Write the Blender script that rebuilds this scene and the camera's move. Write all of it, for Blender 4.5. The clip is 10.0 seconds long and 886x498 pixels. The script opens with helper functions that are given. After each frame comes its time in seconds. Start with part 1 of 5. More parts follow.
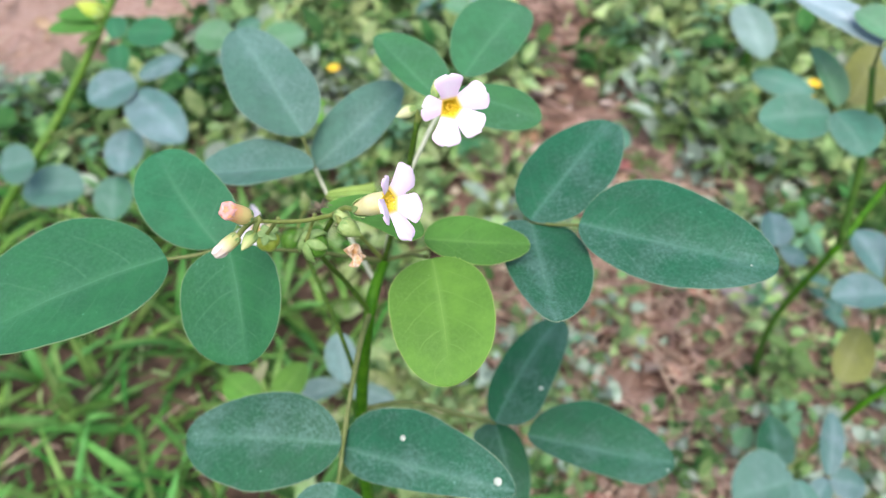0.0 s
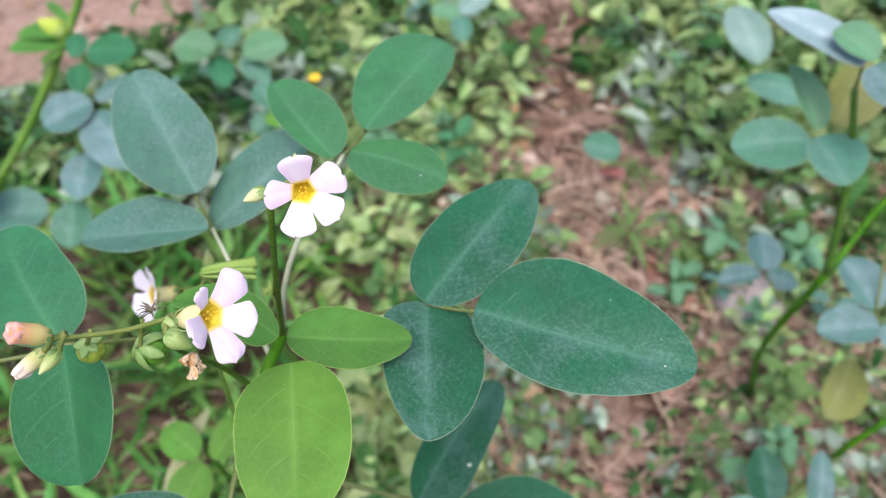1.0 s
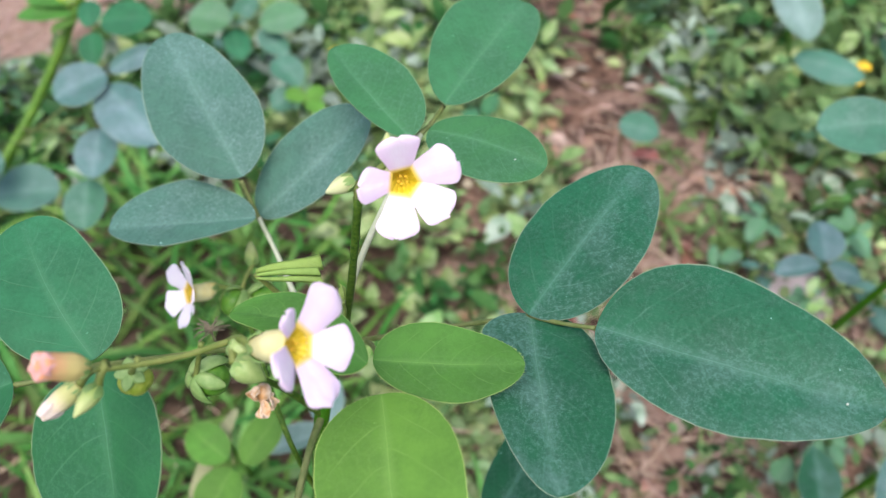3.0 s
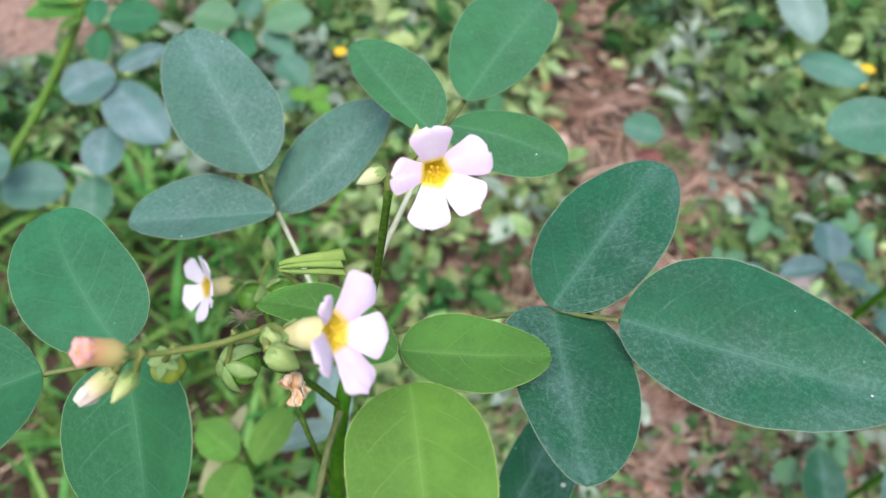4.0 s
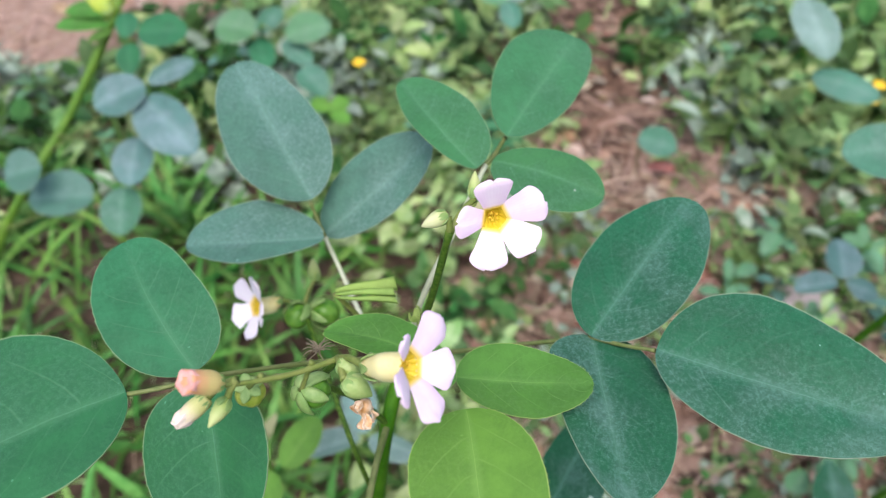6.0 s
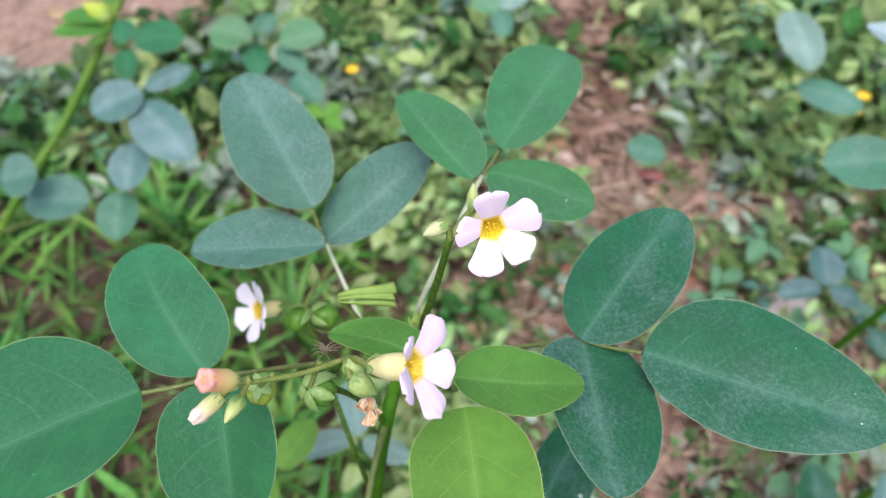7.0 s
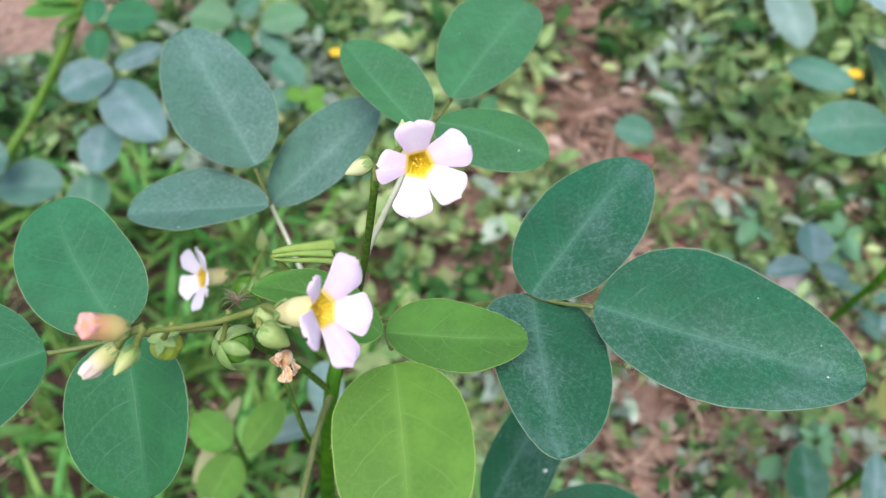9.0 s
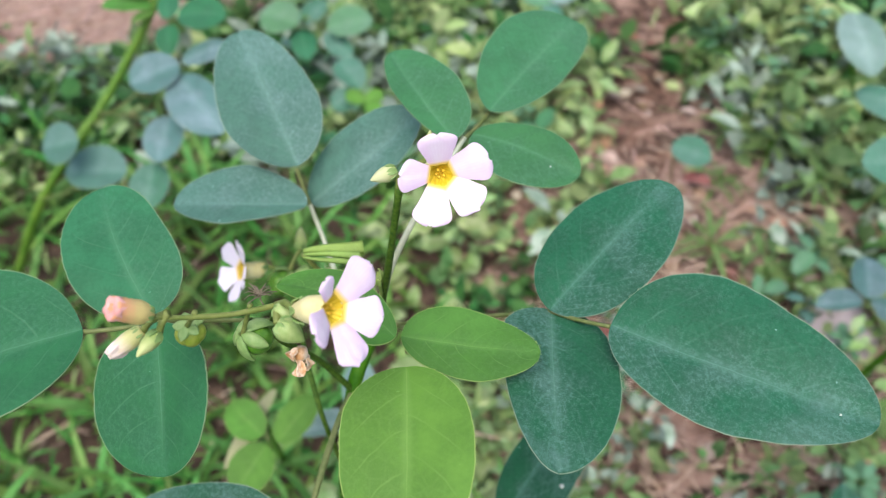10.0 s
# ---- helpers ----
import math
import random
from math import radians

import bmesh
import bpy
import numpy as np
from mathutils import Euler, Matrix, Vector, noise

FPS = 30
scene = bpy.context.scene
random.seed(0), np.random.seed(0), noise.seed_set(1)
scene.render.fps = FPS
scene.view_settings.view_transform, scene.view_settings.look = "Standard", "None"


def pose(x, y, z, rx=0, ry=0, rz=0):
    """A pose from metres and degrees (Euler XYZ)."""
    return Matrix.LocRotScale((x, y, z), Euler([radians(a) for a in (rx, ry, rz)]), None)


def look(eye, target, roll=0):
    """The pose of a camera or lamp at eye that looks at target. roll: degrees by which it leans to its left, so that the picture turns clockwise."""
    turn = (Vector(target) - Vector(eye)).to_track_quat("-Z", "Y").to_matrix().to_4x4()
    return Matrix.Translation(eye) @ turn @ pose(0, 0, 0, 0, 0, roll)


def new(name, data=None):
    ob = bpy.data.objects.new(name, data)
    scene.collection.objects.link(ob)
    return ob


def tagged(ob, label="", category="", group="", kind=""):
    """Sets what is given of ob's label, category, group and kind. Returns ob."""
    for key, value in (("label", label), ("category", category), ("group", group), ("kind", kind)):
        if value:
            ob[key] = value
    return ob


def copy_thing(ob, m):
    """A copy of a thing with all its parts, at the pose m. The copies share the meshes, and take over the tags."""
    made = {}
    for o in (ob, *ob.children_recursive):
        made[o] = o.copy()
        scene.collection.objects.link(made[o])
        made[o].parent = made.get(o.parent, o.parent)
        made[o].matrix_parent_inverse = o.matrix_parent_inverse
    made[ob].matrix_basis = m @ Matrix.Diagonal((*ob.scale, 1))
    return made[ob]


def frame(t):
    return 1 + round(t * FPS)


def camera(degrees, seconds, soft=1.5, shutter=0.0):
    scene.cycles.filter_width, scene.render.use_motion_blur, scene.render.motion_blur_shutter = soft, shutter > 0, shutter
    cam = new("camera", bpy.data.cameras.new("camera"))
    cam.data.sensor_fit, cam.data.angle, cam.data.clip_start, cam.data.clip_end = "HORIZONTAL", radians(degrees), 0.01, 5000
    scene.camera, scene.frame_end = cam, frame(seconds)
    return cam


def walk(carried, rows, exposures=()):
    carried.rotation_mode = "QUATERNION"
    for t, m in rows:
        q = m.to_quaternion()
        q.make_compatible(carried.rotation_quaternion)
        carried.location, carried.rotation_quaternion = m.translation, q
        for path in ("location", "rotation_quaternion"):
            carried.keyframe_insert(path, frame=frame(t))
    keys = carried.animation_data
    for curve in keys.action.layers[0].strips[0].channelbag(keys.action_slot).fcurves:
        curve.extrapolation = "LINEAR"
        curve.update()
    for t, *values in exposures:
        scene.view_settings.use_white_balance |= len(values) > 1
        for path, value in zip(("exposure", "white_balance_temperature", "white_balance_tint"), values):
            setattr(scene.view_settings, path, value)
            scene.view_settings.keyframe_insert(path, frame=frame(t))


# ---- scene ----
cam = camera(60.5, 10.0, soft=1.1)
PATH = [
    (0, -0.02653, -0.14074, 0.50614, 40.907, 0.243, -0.320),
    (0.2, -0.01150, -0.13925, 0.50496, 41.206, 0.787, -0.571),
    (0.5, -0.00924, -0.13071, 0.50705, 41.038, 1.781, 0.387),
    (0.7, -0.00661, -0.12681, 0.50553, 41.083, 1.659, 0.418),
    (1, 0.00111, -0.11233, 0.50186, 40.355, 1.642, 0.067),
    (1.5, -0.00577, -0.09824, 0.49920, 40.039, 1.647, 0.233),
    (2, -0.00986, -0.09011, 0.48691, 39.167, 1.593, 0.238),
    (2.5, -0.01726, -0.09171, 0.48349, 38.801, 1.288, 0.697),
    (2.7, -0.01531, -0.09238, 0.48360, 38.815, 1.677, 0.739),
    (3.8, -0.02382, -0.09233, 0.48636, 38.699, 0.741, 0.911),
    (4, -0.02110, -0.09418, 0.48415, 38.944, 1.254, 0.922),
    (4.5, -0.02270, -0.09399, 0.48609, 38.985, 1.126, 0.993),
    (5, -0.02130, -0.09854, 0.48607, 39.363, 1.311, 1.119),
    (5.5, -0.02201, -0.09737, 0.49019, 39.411, 1.307, 1.281),
    (5.7, -0.02468, -0.09449, 0.49241, 38.992, 1.220, 1.690),
    (6.8, -0.03074, -0.10556, 0.50072, 39.802, 0.728, 1.590),
    (7, -0.02980, -0.10077, 0.50124, 39.500, 0.431, 1.431),
    (7.5, -0.02467, -0.10298, 0.49385, 39.483, 0.570, 1.280),
    (8, -0.02117, -0.10330, 0.48894, 39.348, 0.757, 1.066),
    (8.5, -0.01999, -0.10218, 0.48854, 39.277, 0.789, 1.128),
    (9, -0.01913, -0.10004, 0.48799, 39.097, 0.724, 0.985),
    (9.5, -0.01845, -0.09924, 0.48689, 38.997, 0.725, 1.108),
    (9.6, -0.01769, -0.09922, 0.48770, 38.935, 0.762, 1.090),
    (10, -0.01362, -0.10127, 0.49041, 39.728, 1.417, 6.536),
]
walk(cam, [(t, pose(*row)) for t, *row in PATH], exposures=((0.0, 1.18, 6500, 15.5), (0.5, 1.10, 6500, 15.5), (1.5, 1.06, 6500, 15), (4.0, 1.01, 6500, 14.5), (10.0, 1.01, 6500, 14.5)))

# ---- light ----
world = bpy.data.worlds.new("sky")
scene.world = world
world.use_nodes = True
sky = world.node_tree.nodes.new("ShaderNodeTexSky")
sky.sky_type, sky.sun_disc, sky.sun_elevation, sky.sun_rotation = "NISHITA", False, radians(65), radians(194)
sky.air_density, sky.dust_density = 1.0, 3.0
backdrop = world.node_tree.nodes["Background"]
world.node_tree.links.new(sky.outputs["Color"], backdrop.inputs["Color"])
backdrop.inputs["Strength"].default_value = 0.124
sun = new("sun", bpy.data.lights.new("sun", "SUN"))
sun.data.energy, sun.data.angle, sun.data.color = 1.70, radians(52), (1.0, 0.94, 0.89)
sun.matrix_world = look((0.1, -0.9, 2.6), (0, 0, 0))
cam.data.dof.use_dof, cam.data.dof.focus_distance, cam.data.dof.aperture_fstop = True, 0.120, 21.5


# ---- materials ----
def shader(name):
    m = bpy.data.materials.new(name)
    m.use_nodes = True
    tree = m.node_tree
    return m, tree, tree.nodes["Principled BSDF"], tree.nodes["Material Output"]


def wire(tree, a, b):
    tree.links.new(a, b)


def calc(tree, op, a, b=None, c=None):
    n = tree.nodes.new("ShaderNodeMath")
    n.operation = op
    for k, value in enumerate((a, b, c)):
        if value is None:
            continue
        if isinstance(value, (int, float)):
            n.inputs[k].default_value = value
        else:
            wire(tree, value, n.inputs[k])
    return n.outputs[0]


def band(tree, value, low, high):
    n = tree.nodes.new("ShaderNodeMapRange")
    n.interpolation_type = "SMOOTHSTEP"
    wire(tree, value, n.inputs[0])
    n.inputs[1].default_value, n.inputs[2].default_value = low, high
    return n.outputs[0]


def blend(tree, factor, a, b, mode="MIX"):
    n = tree.nodes.new("ShaderNodeMix")
    n.data_type, n.blend_type = "RGBA", mode
    for socket, value in ((n.inputs[0], factor), (n.inputs[6], a), (n.inputs[7], b)):
        if isinstance(value, (int, float)):
            socket.default_value = value
        elif isinstance(value, tuple):
            socket.default_value = (*value, 1)
        else:
            wire(tree, value, socket)
    return n.outputs[2]


def grain(tree, scale, detail=4.0, rough=0.6, where="Object"):
    place = tree.nodes.new("ShaderNodeTexCoord")
    n = tree.nodes.new("ShaderNodeTexNoise")
    n.inputs["Scale"].default_value, n.inputs["Detail"].default_value, n.inputs["Roughness"].default_value = scale, detail, rough
    wire(tree, place.outputs[where], n.inputs["Vector"])
    return n.outputs["Fac"]


def relief(tree, bsdf, height, strength, distance):
    n = tree.nodes.new("ShaderNodeBump")
    n.inputs["Strength"].default_value, n.inputs["Distance"].default_value = strength, distance
    wire(tree, height, n.inputs["Height"])
    wire(tree, n.outputs[0], bsdf.inputs["Normal"])
    return n.outputs[0]


def leaf_material(name, base, film, vein, film_amount, through_light, pairs=4.6):
    """Leaf blade: pinnate veins, a dusty waxy film, pale margin, light passing through."""
    m, tree, bsdf, end = shader(name)
    uv = tree.nodes.new("ShaderNodeUVMap")
    split = tree.nodes.new("ShaderNodeSeparateXYZ")
    wire(tree, uv.outputs[0], split.inputs[0])
    u, v = split.outputs[0], split.outputs[1]
    side = calc(tree, "ABSOLUTE", v)
    wobble = calc(tree, "MULTIPLY", grain(tree, 70, 3), 0.11)
    along = calc(tree, "SUBTRACT", u, calc(tree, "MULTIPLY", calc(tree, "POWER", side, 1.45), 0.33))
    along = calc(tree, "ADD", along, wobble)
    offset = calc(tree, "MULTIPLY", calc(tree, "GREATER_THAN", v, 0.0), 0.43)
    phase = calc(tree, "FRACT", calc(tree, "ADD", calc(tree, "MULTIPLY", along, pairs), offset))
    ridge = calc(tree, "MULTIPLY", calc(tree, "ABSOLUTE", calc(tree, "SUBTRACT", phase, 0.5)), 2.0)
    lateral = calc(tree, "MULTIPLY", band(tree, ridge, 0.90, 1.0), calc(tree, "SUBTRACT", 1.0, band(tree, side, 0.55, 0.98)))
    waver = calc(tree, "ABSOLUTE", calc(tree, "ADD", v, calc(tree, "MULTIPLY", calc(tree, "SUBTRACT", grain(tree, 130, 3), 0.5), 0.045)))
    mid = calc(tree, "SUBTRACT", 1.0, band(tree, waver, 0.002, 0.022))
    mid = calc(tree, "MULTIPLY", mid, calc(tree, "SUBTRACT", 1.0, band(tree, u, 0.5, 1.0)))
    halo = calc(tree, "MULTIPLY", calc(tree, "SUBTRACT", 1.0, band(tree, waver, 0.0, 0.13)), calc(tree, "SUBTRACT", 1.0, band(tree, u, 0.5, 1.0)))
    broken = band(tree, grain(tree, 170, 5), 0.40, 0.66)
    veins = calc(tree, "MAXIMUM", calc(tree, "MULTIPLY", calc(tree, "MULTIPLY", lateral, calc(tree, "ADD", calc(tree, "MULTIPLY", broken, 0.75), 0.25)), 0.20), calc(tree, "MAXIMUM", calc(tree, "MULTIPLY", mid, 0.34), calc(tree, "MULTIPLY", halo, 0.17)))
    cells = tree.nodes.new("ShaderNodeTexVoronoi")
    cells.feature = "DISTANCE_TO_EDGE"
    cells.inputs["Scale"].default_value = 420
    place = tree.nodes.new("ShaderNodeTexCoord")
    wire(tree, place.outputs["Object"], cells.inputs["Vector"])
    net = calc(tree, "SUBTRACT", 1.0, band(tree, cells.outputs["Distance"], 0.0, 0.12))
    near_rib = calc(tree, "MULTIPLY", calc(tree, "SUBTRACT", 1.0, band(tree, side, 0.0, 0.50)), 0.09)
    lain = calc(tree, "ADD", grain(tree, 42, 8, 0.74), near_rib)
    dust = calc(tree, "MULTIPLY", band(tree, lain, 0.45, 0.80), 0.95 * film_amount)
    thick = band(tree, calc(tree, "ADD", grain(tree, 38, 5, 0.66), near_rib), 0.26, 0.82)
    fine = band(tree, grain(tree, 1300, 5, 0.85), 0.44, 0.66)
    speck = calc(tree, "MULTIPLY", calc(tree, "MULTIPLY", fine, thick), film_amount)
    spots = tree.nodes.new("ShaderNodeTexVoronoi")
    spots.inputs["Scale"].default_value = 520
    wire(tree, place.outputs["Object"], spots.inputs["Vector"])
    crumb = calc(tree, "MULTIPLY", calc(tree, "SUBTRACT", 1.0, band(tree, spots.outputs["Distance"], 0.10, 0.17)), calc(tree, "GREATER_THAN", grain(tree, 380, 2), 0.64))
    crumb = calc(tree, "MULTIPLY", crumb, calc(tree, "MINIMUM", calc(tree, "MULTIPLY", film_amount, 1.3), 0.5))
    own = tree.nodes.new("ShaderNodeObjectInfo")
    shift = tree.nodes.new("ShaderNodeHueSaturation")
    shift.inputs["Color"].default_value = (*base, 1)
    wire(tree, calc(tree, "ADD", calc(tree, "MULTIPLY", own.outputs["Random"], 0.03), 0.485), shift.inputs["Hue"])
    wire(tree, calc(tree, "ADD", calc(tree, "MULTIPLY", own.outputs["Random"], 0.30), 0.85), shift.inputs["Value"])
    mottled = blend(tree, calc(tree, "MULTIPLY", band(tree, grain(tree, 85, 6, 0.7), 0.34, 0.68), 0.62), shift.outputs[0], tuple(c * 0.50 for c in base))
    mottled = blend(tree, calc(tree, "MULTIPLY", band(tree, grain(tree, 620, 5, 0.8), 0.48, 0.66), min(0.38, film_amount)), mottled, tuple(c * 0.45 for c in base))
    color = blend(tree, calc(tree, "MULTIPLY", calc(tree, "MULTIPLY", net, broken), 0.05), mottled, vein)
    color = blend(tree, dust, color, film)
    color = blend(tree, calc(tree, "MULTIPLY", speck, 0.90), color, tuple(1.30 * c for c in film))
    color = blend(tree, crumb, color, tuple(min(1, 1.7 * c) for c in film))
    color = blend(tree, veins, color, vein)
    color = blend(tree, calc(tree, "MULTIPLY", band(tree, side, 0.978, 1.0), 0.5), color, tuple(min(1, c + d) for c, d in zip(vein, (0.22, 0.14, 0.08))))
    wire(tree, color, bsdf.inputs["Base Color"])
    bsdf.inputs["Roughness"].default_value = 0.55
    bsdf.inputs["Specular IOR Level"].default_value = 0.15
    height = calc(tree, "ADD", calc(tree, "MULTIPLY", veins, -0.8), calc(tree, "MULTIPLY", grain(tree, 300, 4), 0.7))
    relief(tree, bsdf, height, 0.35, 0.0006)
    glow = tree.nodes.new("ShaderNodeBsdfTranslucent")
    wire(tree, blend(tree, 1.0, color, (0.95, 1.0, 0.35), "MULTIPLY"), glow.inputs["Color"])
    mixed = tree.nodes.new("ShaderNodeMixShader")
    mixed.inputs[0].default_value = through_light
    wire(tree, bsdf.outputs[0], mixed.inputs[1])
    wire(tree, glow.outputs[0], mixed.inputs[2])
    wire(tree, mixed.outputs[0], end.inputs["Surface"])
    return m


def plain_material(name, base, other, scale, roughness=0.5, bump=0.3, depth=0.0004, through_light=0.0, vary="", spread=0.3, sheen=0.35):
    m, tree, bsdf, end = shader(name)
    color = blend(tree, band(tree, grain(tree, scale, 5, 0.65), 0.3, 0.7), base, other)
    if vary:
        own = tree.nodes.new("ShaderNodeNewGeometry" if vary == "island" else "ShaderNodeObjectInfo")
        rnd = own.outputs["Random Per Island" if vary == "island" else "Random"]
        shift = tree.nodes.new("ShaderNodeHueSaturation")
        wire(tree, color, shift.inputs["Color"])
        wire(tree, calc(tree, "ADD", calc(tree, "MULTIPLY", rnd, 0.06), 0.47), shift.inputs["Hue"])
        wobble = calc(tree, "FRACT", calc(tree, "MULTIPLY", rnd, 17.3))
        wire(tree, calc(tree, "ADD", calc(tree, "MULTIPLY", wobble, 2 * spread), 1 - spread), shift.inputs["Value"])
        color = shift.outputs[0]
    wire(tree, color, bsdf.inputs["Base Color"])
    bsdf.inputs["Roughness"].default_value = roughness
    bsdf.inputs["Specular IOR Level"].default_value = 0.15 if vary else sheen
    relief(tree, bsdf, grain(tree, scale * 3, 4), bump, depth)
    if through_light:
        glow = tree.nodes.new("ShaderNodeBsdfTranslucent")
        wire(tree, color, glow.inputs["Color"])
        mixed = tree.nodes.new("ShaderNodeMixShader")
        mixed.inputs[0].default_value = through_light
        wire(tree, bsdf.outputs[0], mixed.inputs[1])
        wire(tree, glow.outputs[0], mixed.inputs[2])
        wire(tree, mixed.outputs[0], end.inputs["Surface"])
    return m


M_LEAF_DARK = leaf_material("leaf_dark", (0.011, 0.096, 0.040), (0.150, 0.285, 0.250), (0.13, 0.28, 0.21), 0.34, 0.10)
M_LEAF_DUSTY = leaf_material("leaf_dusty", (0.016, 0.108, 0.052), (0.170, 0.31, 0.275), (0.14, 0.30, 0.22), 0.42, 0.10)
M_LEAF_BLUE = leaf_material("leaf_blue", (0.068, 0.174, 0.128), (0.215, 0.365, 0.335), (0.18, 0.34, 0.27), 0.38, 0.10)
# Bluish sky reflection put into the base and film colours.
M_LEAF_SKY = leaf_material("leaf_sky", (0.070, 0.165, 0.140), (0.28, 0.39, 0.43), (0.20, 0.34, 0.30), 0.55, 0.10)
M_LEAF_FRESH = leaf_material("leaf_fresh", (0.050, 0.198, 0.080), (0.15, 0.34, 0.21), (0.13, 0.33, 0.17), 0.24, 0.18)
# Stronger painted sky sheen: the pale gloss is all in the colours.
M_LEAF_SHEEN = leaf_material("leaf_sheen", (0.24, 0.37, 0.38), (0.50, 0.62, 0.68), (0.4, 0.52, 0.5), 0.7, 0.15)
# Haze over the background leaves, mixed into base and film colours.
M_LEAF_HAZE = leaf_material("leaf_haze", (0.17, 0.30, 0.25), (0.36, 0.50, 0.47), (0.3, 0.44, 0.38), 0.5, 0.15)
M_LEAF_PALE = leaf_material("leaf_pale", (0.10, 0.255, 0.125), (0.26, 0.42, 0.30), (0.2, 0.38, 0.22), 0.35, 0.15)
M_LEAF_TEAL = leaf_material("leaf_teal", (0.060, 0.190, 0.120), (0.24, 0.40, 0.34), (0.18, 0.34, 0.25), 0.40, 0.12)
M_LEAF_MID = leaf_material("leaf_mid", (0.030, 0.165, 0.070), (0.10, 0.28, 0.17), (0.12, 0.30, 0.16), 0.20, 0.16)
M_LEAF_LIGHT = leaf_material("leaf_light", (0.080, 0.225, 0.038), (0.17, 0.36, 0.14), (0.20, 0.41, 0.11), 0.12, 0.22)
M_LEAF_YOUNG = leaf_material("leaf_young", (0.114, 0.300, 0.044), (0.24, 0.43, 0.13), (0.26, 0.47, 0.12), 0.10, 0.25)
M_CREAM = leaf_material("leaf_cream", (0.32, 0.35, 0.18), (0.48, 0.46, 0.30), (0.5, 0.46, 0.3), 0.2, 0.2)
M_FOLDED = leaf_material("leaf_folded", (0.30, 0.47, 0.11), (0.40, 0.54, 0.22), (0.42, 0.56, 0.2), 0.15, 0.30)
M_LEAF_WEED = leaf_material("leaf_weed", (0.12, 0.225, 0.060), (0.27, 0.38, 0.17), (0.25, 0.37, 0.15), 0.30, 0.20)
M_LEAF_OLIVE = leaf_material("leaf_olive", (0.19, 0.225, 0.06), (0.30, 0.32, 0.16), (0.30, 0.33, 0.11), 0.45, 0.25)
M_STEM = plain_material("stem_green", (0.022, 0.110, 0.003), (0.060, 0.180, 0.008), 250, 0.5, sheen=0.12)
M_STEM_MID = plain_material("stem_mid", (0.034, 0.105, 0.012), (0.085, 0.175, 0.024), 150, 0.5)
M_STEM_FAR = plain_material("stem_far", (0.055, 0.150, 0.010), (0.125, 0.235, 0.026), 60, 0.5)
M_STALK = plain_material("stalk_green", (0.11, 0.165, 0.030), (0.19, 0.225, 0.060), 500, 0.5)
M_STALK_DARK = plain_material("stalk_dark", (0.020, 0.070, 0.006), (0.095, 0.170, 0.022), 1100, 0.5, sheen=0.15)
M_PETIOLE = plain_material("petiole", (0.090, 0.135, 0.036), (0.16, 0.185, 0.070), 400, 0.55, sheen=0.2)
M_PETIOLE_GREY = plain_material("petiole_grey", (0.42, 0.46, 0.34), (0.32, 0.37, 0.25), 400, 0.6)
M_FRILL = plain_material("bud_frill", (0.66, 0.27, 0.23), (0.76, 0.44, 0.39), 350, 0.5, through_light=0.2)
M_PETAL_TIP = plain_material("petal_tip", (0.80, 0.66, 0.62), (0.72, 0.64, 0.50), 240, 0.5, through_light=0.15)
M_POD = plain_material("pod_green", (0.045, 0.16, 0.010), (0.11, 0.25, 0.03), 500, 0.35)
M_POD_OLIVE = plain_material("pod_olive", (0.20, 0.29, 0.025), (0.31, 0.36, 0.07), 500, 0.4)
M_POD_PALE = plain_material("pod_pale", (0.20, 0.31, 0.085), (0.31, 0.39, 0.15), 400, 0.4)
M_SEPAL = plain_material("sepal", (0.15, 0.28, 0.075), (0.26, 0.38, 0.13), 400, 0.45, through_light=0.1)
M_SPROUT = plain_material("sprout", (0.20, 0.33, 0.06), (0.32, 0.42, 0.12), 500, 0.5, through_light=0.2)
M_DRY = plain_material("dry_petal", (0.50, 0.27, 0.10), (0.84, 0.74, 0.60), 420, 0.7, bump=0.6)
M_TUFT = plain_material("dry_bract", (0.10, 0.085, 0.055), (0.20, 0.17, 0.12), 600, 0.8)
M_TUBE = plain_material("flower_tube", (0.72, 0.62, 0.25), (0.70, 0.69, 0.38), 160, 0.5, through_light=0.12)
M_THROAT = plain_material("flower_throat", (0.64, 0.47, 0.012), (0.76, 0.60, 0.05), 900, 0.5, through_light=0.1)
M_ANTHER = plain_material("anther", (0.76, 0.46, 0.02), (0.82, 0.58, 0.06), 900, 0.6)
M_FLECK = plain_material("white_fleck", (0.34, 0.42, 0.34), (0.50, 0.56, 0.48), 900, 0.7)
M_BLADE = plain_material("grass_blade", (0.040, 0.155, 0.020), (0.13, 0.28, 0.06), 60, 0.45, through_light=0.2, vary="island", spread=0.6)
# Darker copy of grass_blade: shade between the blades put into its colour.
M_BLADE_SHADED = plain_material("shaded_blade", (0.024, 0.092, 0.012), (0.070, 0.175, 0.034), 60, 0.5, through_light=0.15, vary="island", spread=0.5)
M_BLADE_WIDE = plain_material("wide_blade", (0.050, 0.165, 0.024), (0.13, 0.29, 0.075), 60, 0.5, through_light=0.2, vary="object", spread=0.4)
M_FALLEN_TAN = plain_material("fallen_tan", (0.35, 0.255, 0.175), (0.23, 0.15, 0.10), 150, 0.8, bump=0.5, vary="object", spread=0.25)
M_FALLEN_BROWN = plain_material("fallen_brown", (0.24, 0.10, 0.065), (0.32, 0.17, 0.12), 150, 0.8, bump=0.5, vary="object", spread=0.3)
M_PEBBLE = plain_material("pebble", (0.62, 0.60, 0.55), (0.74, 0.72, 0.68), 200, 0.8, bump=0.4)
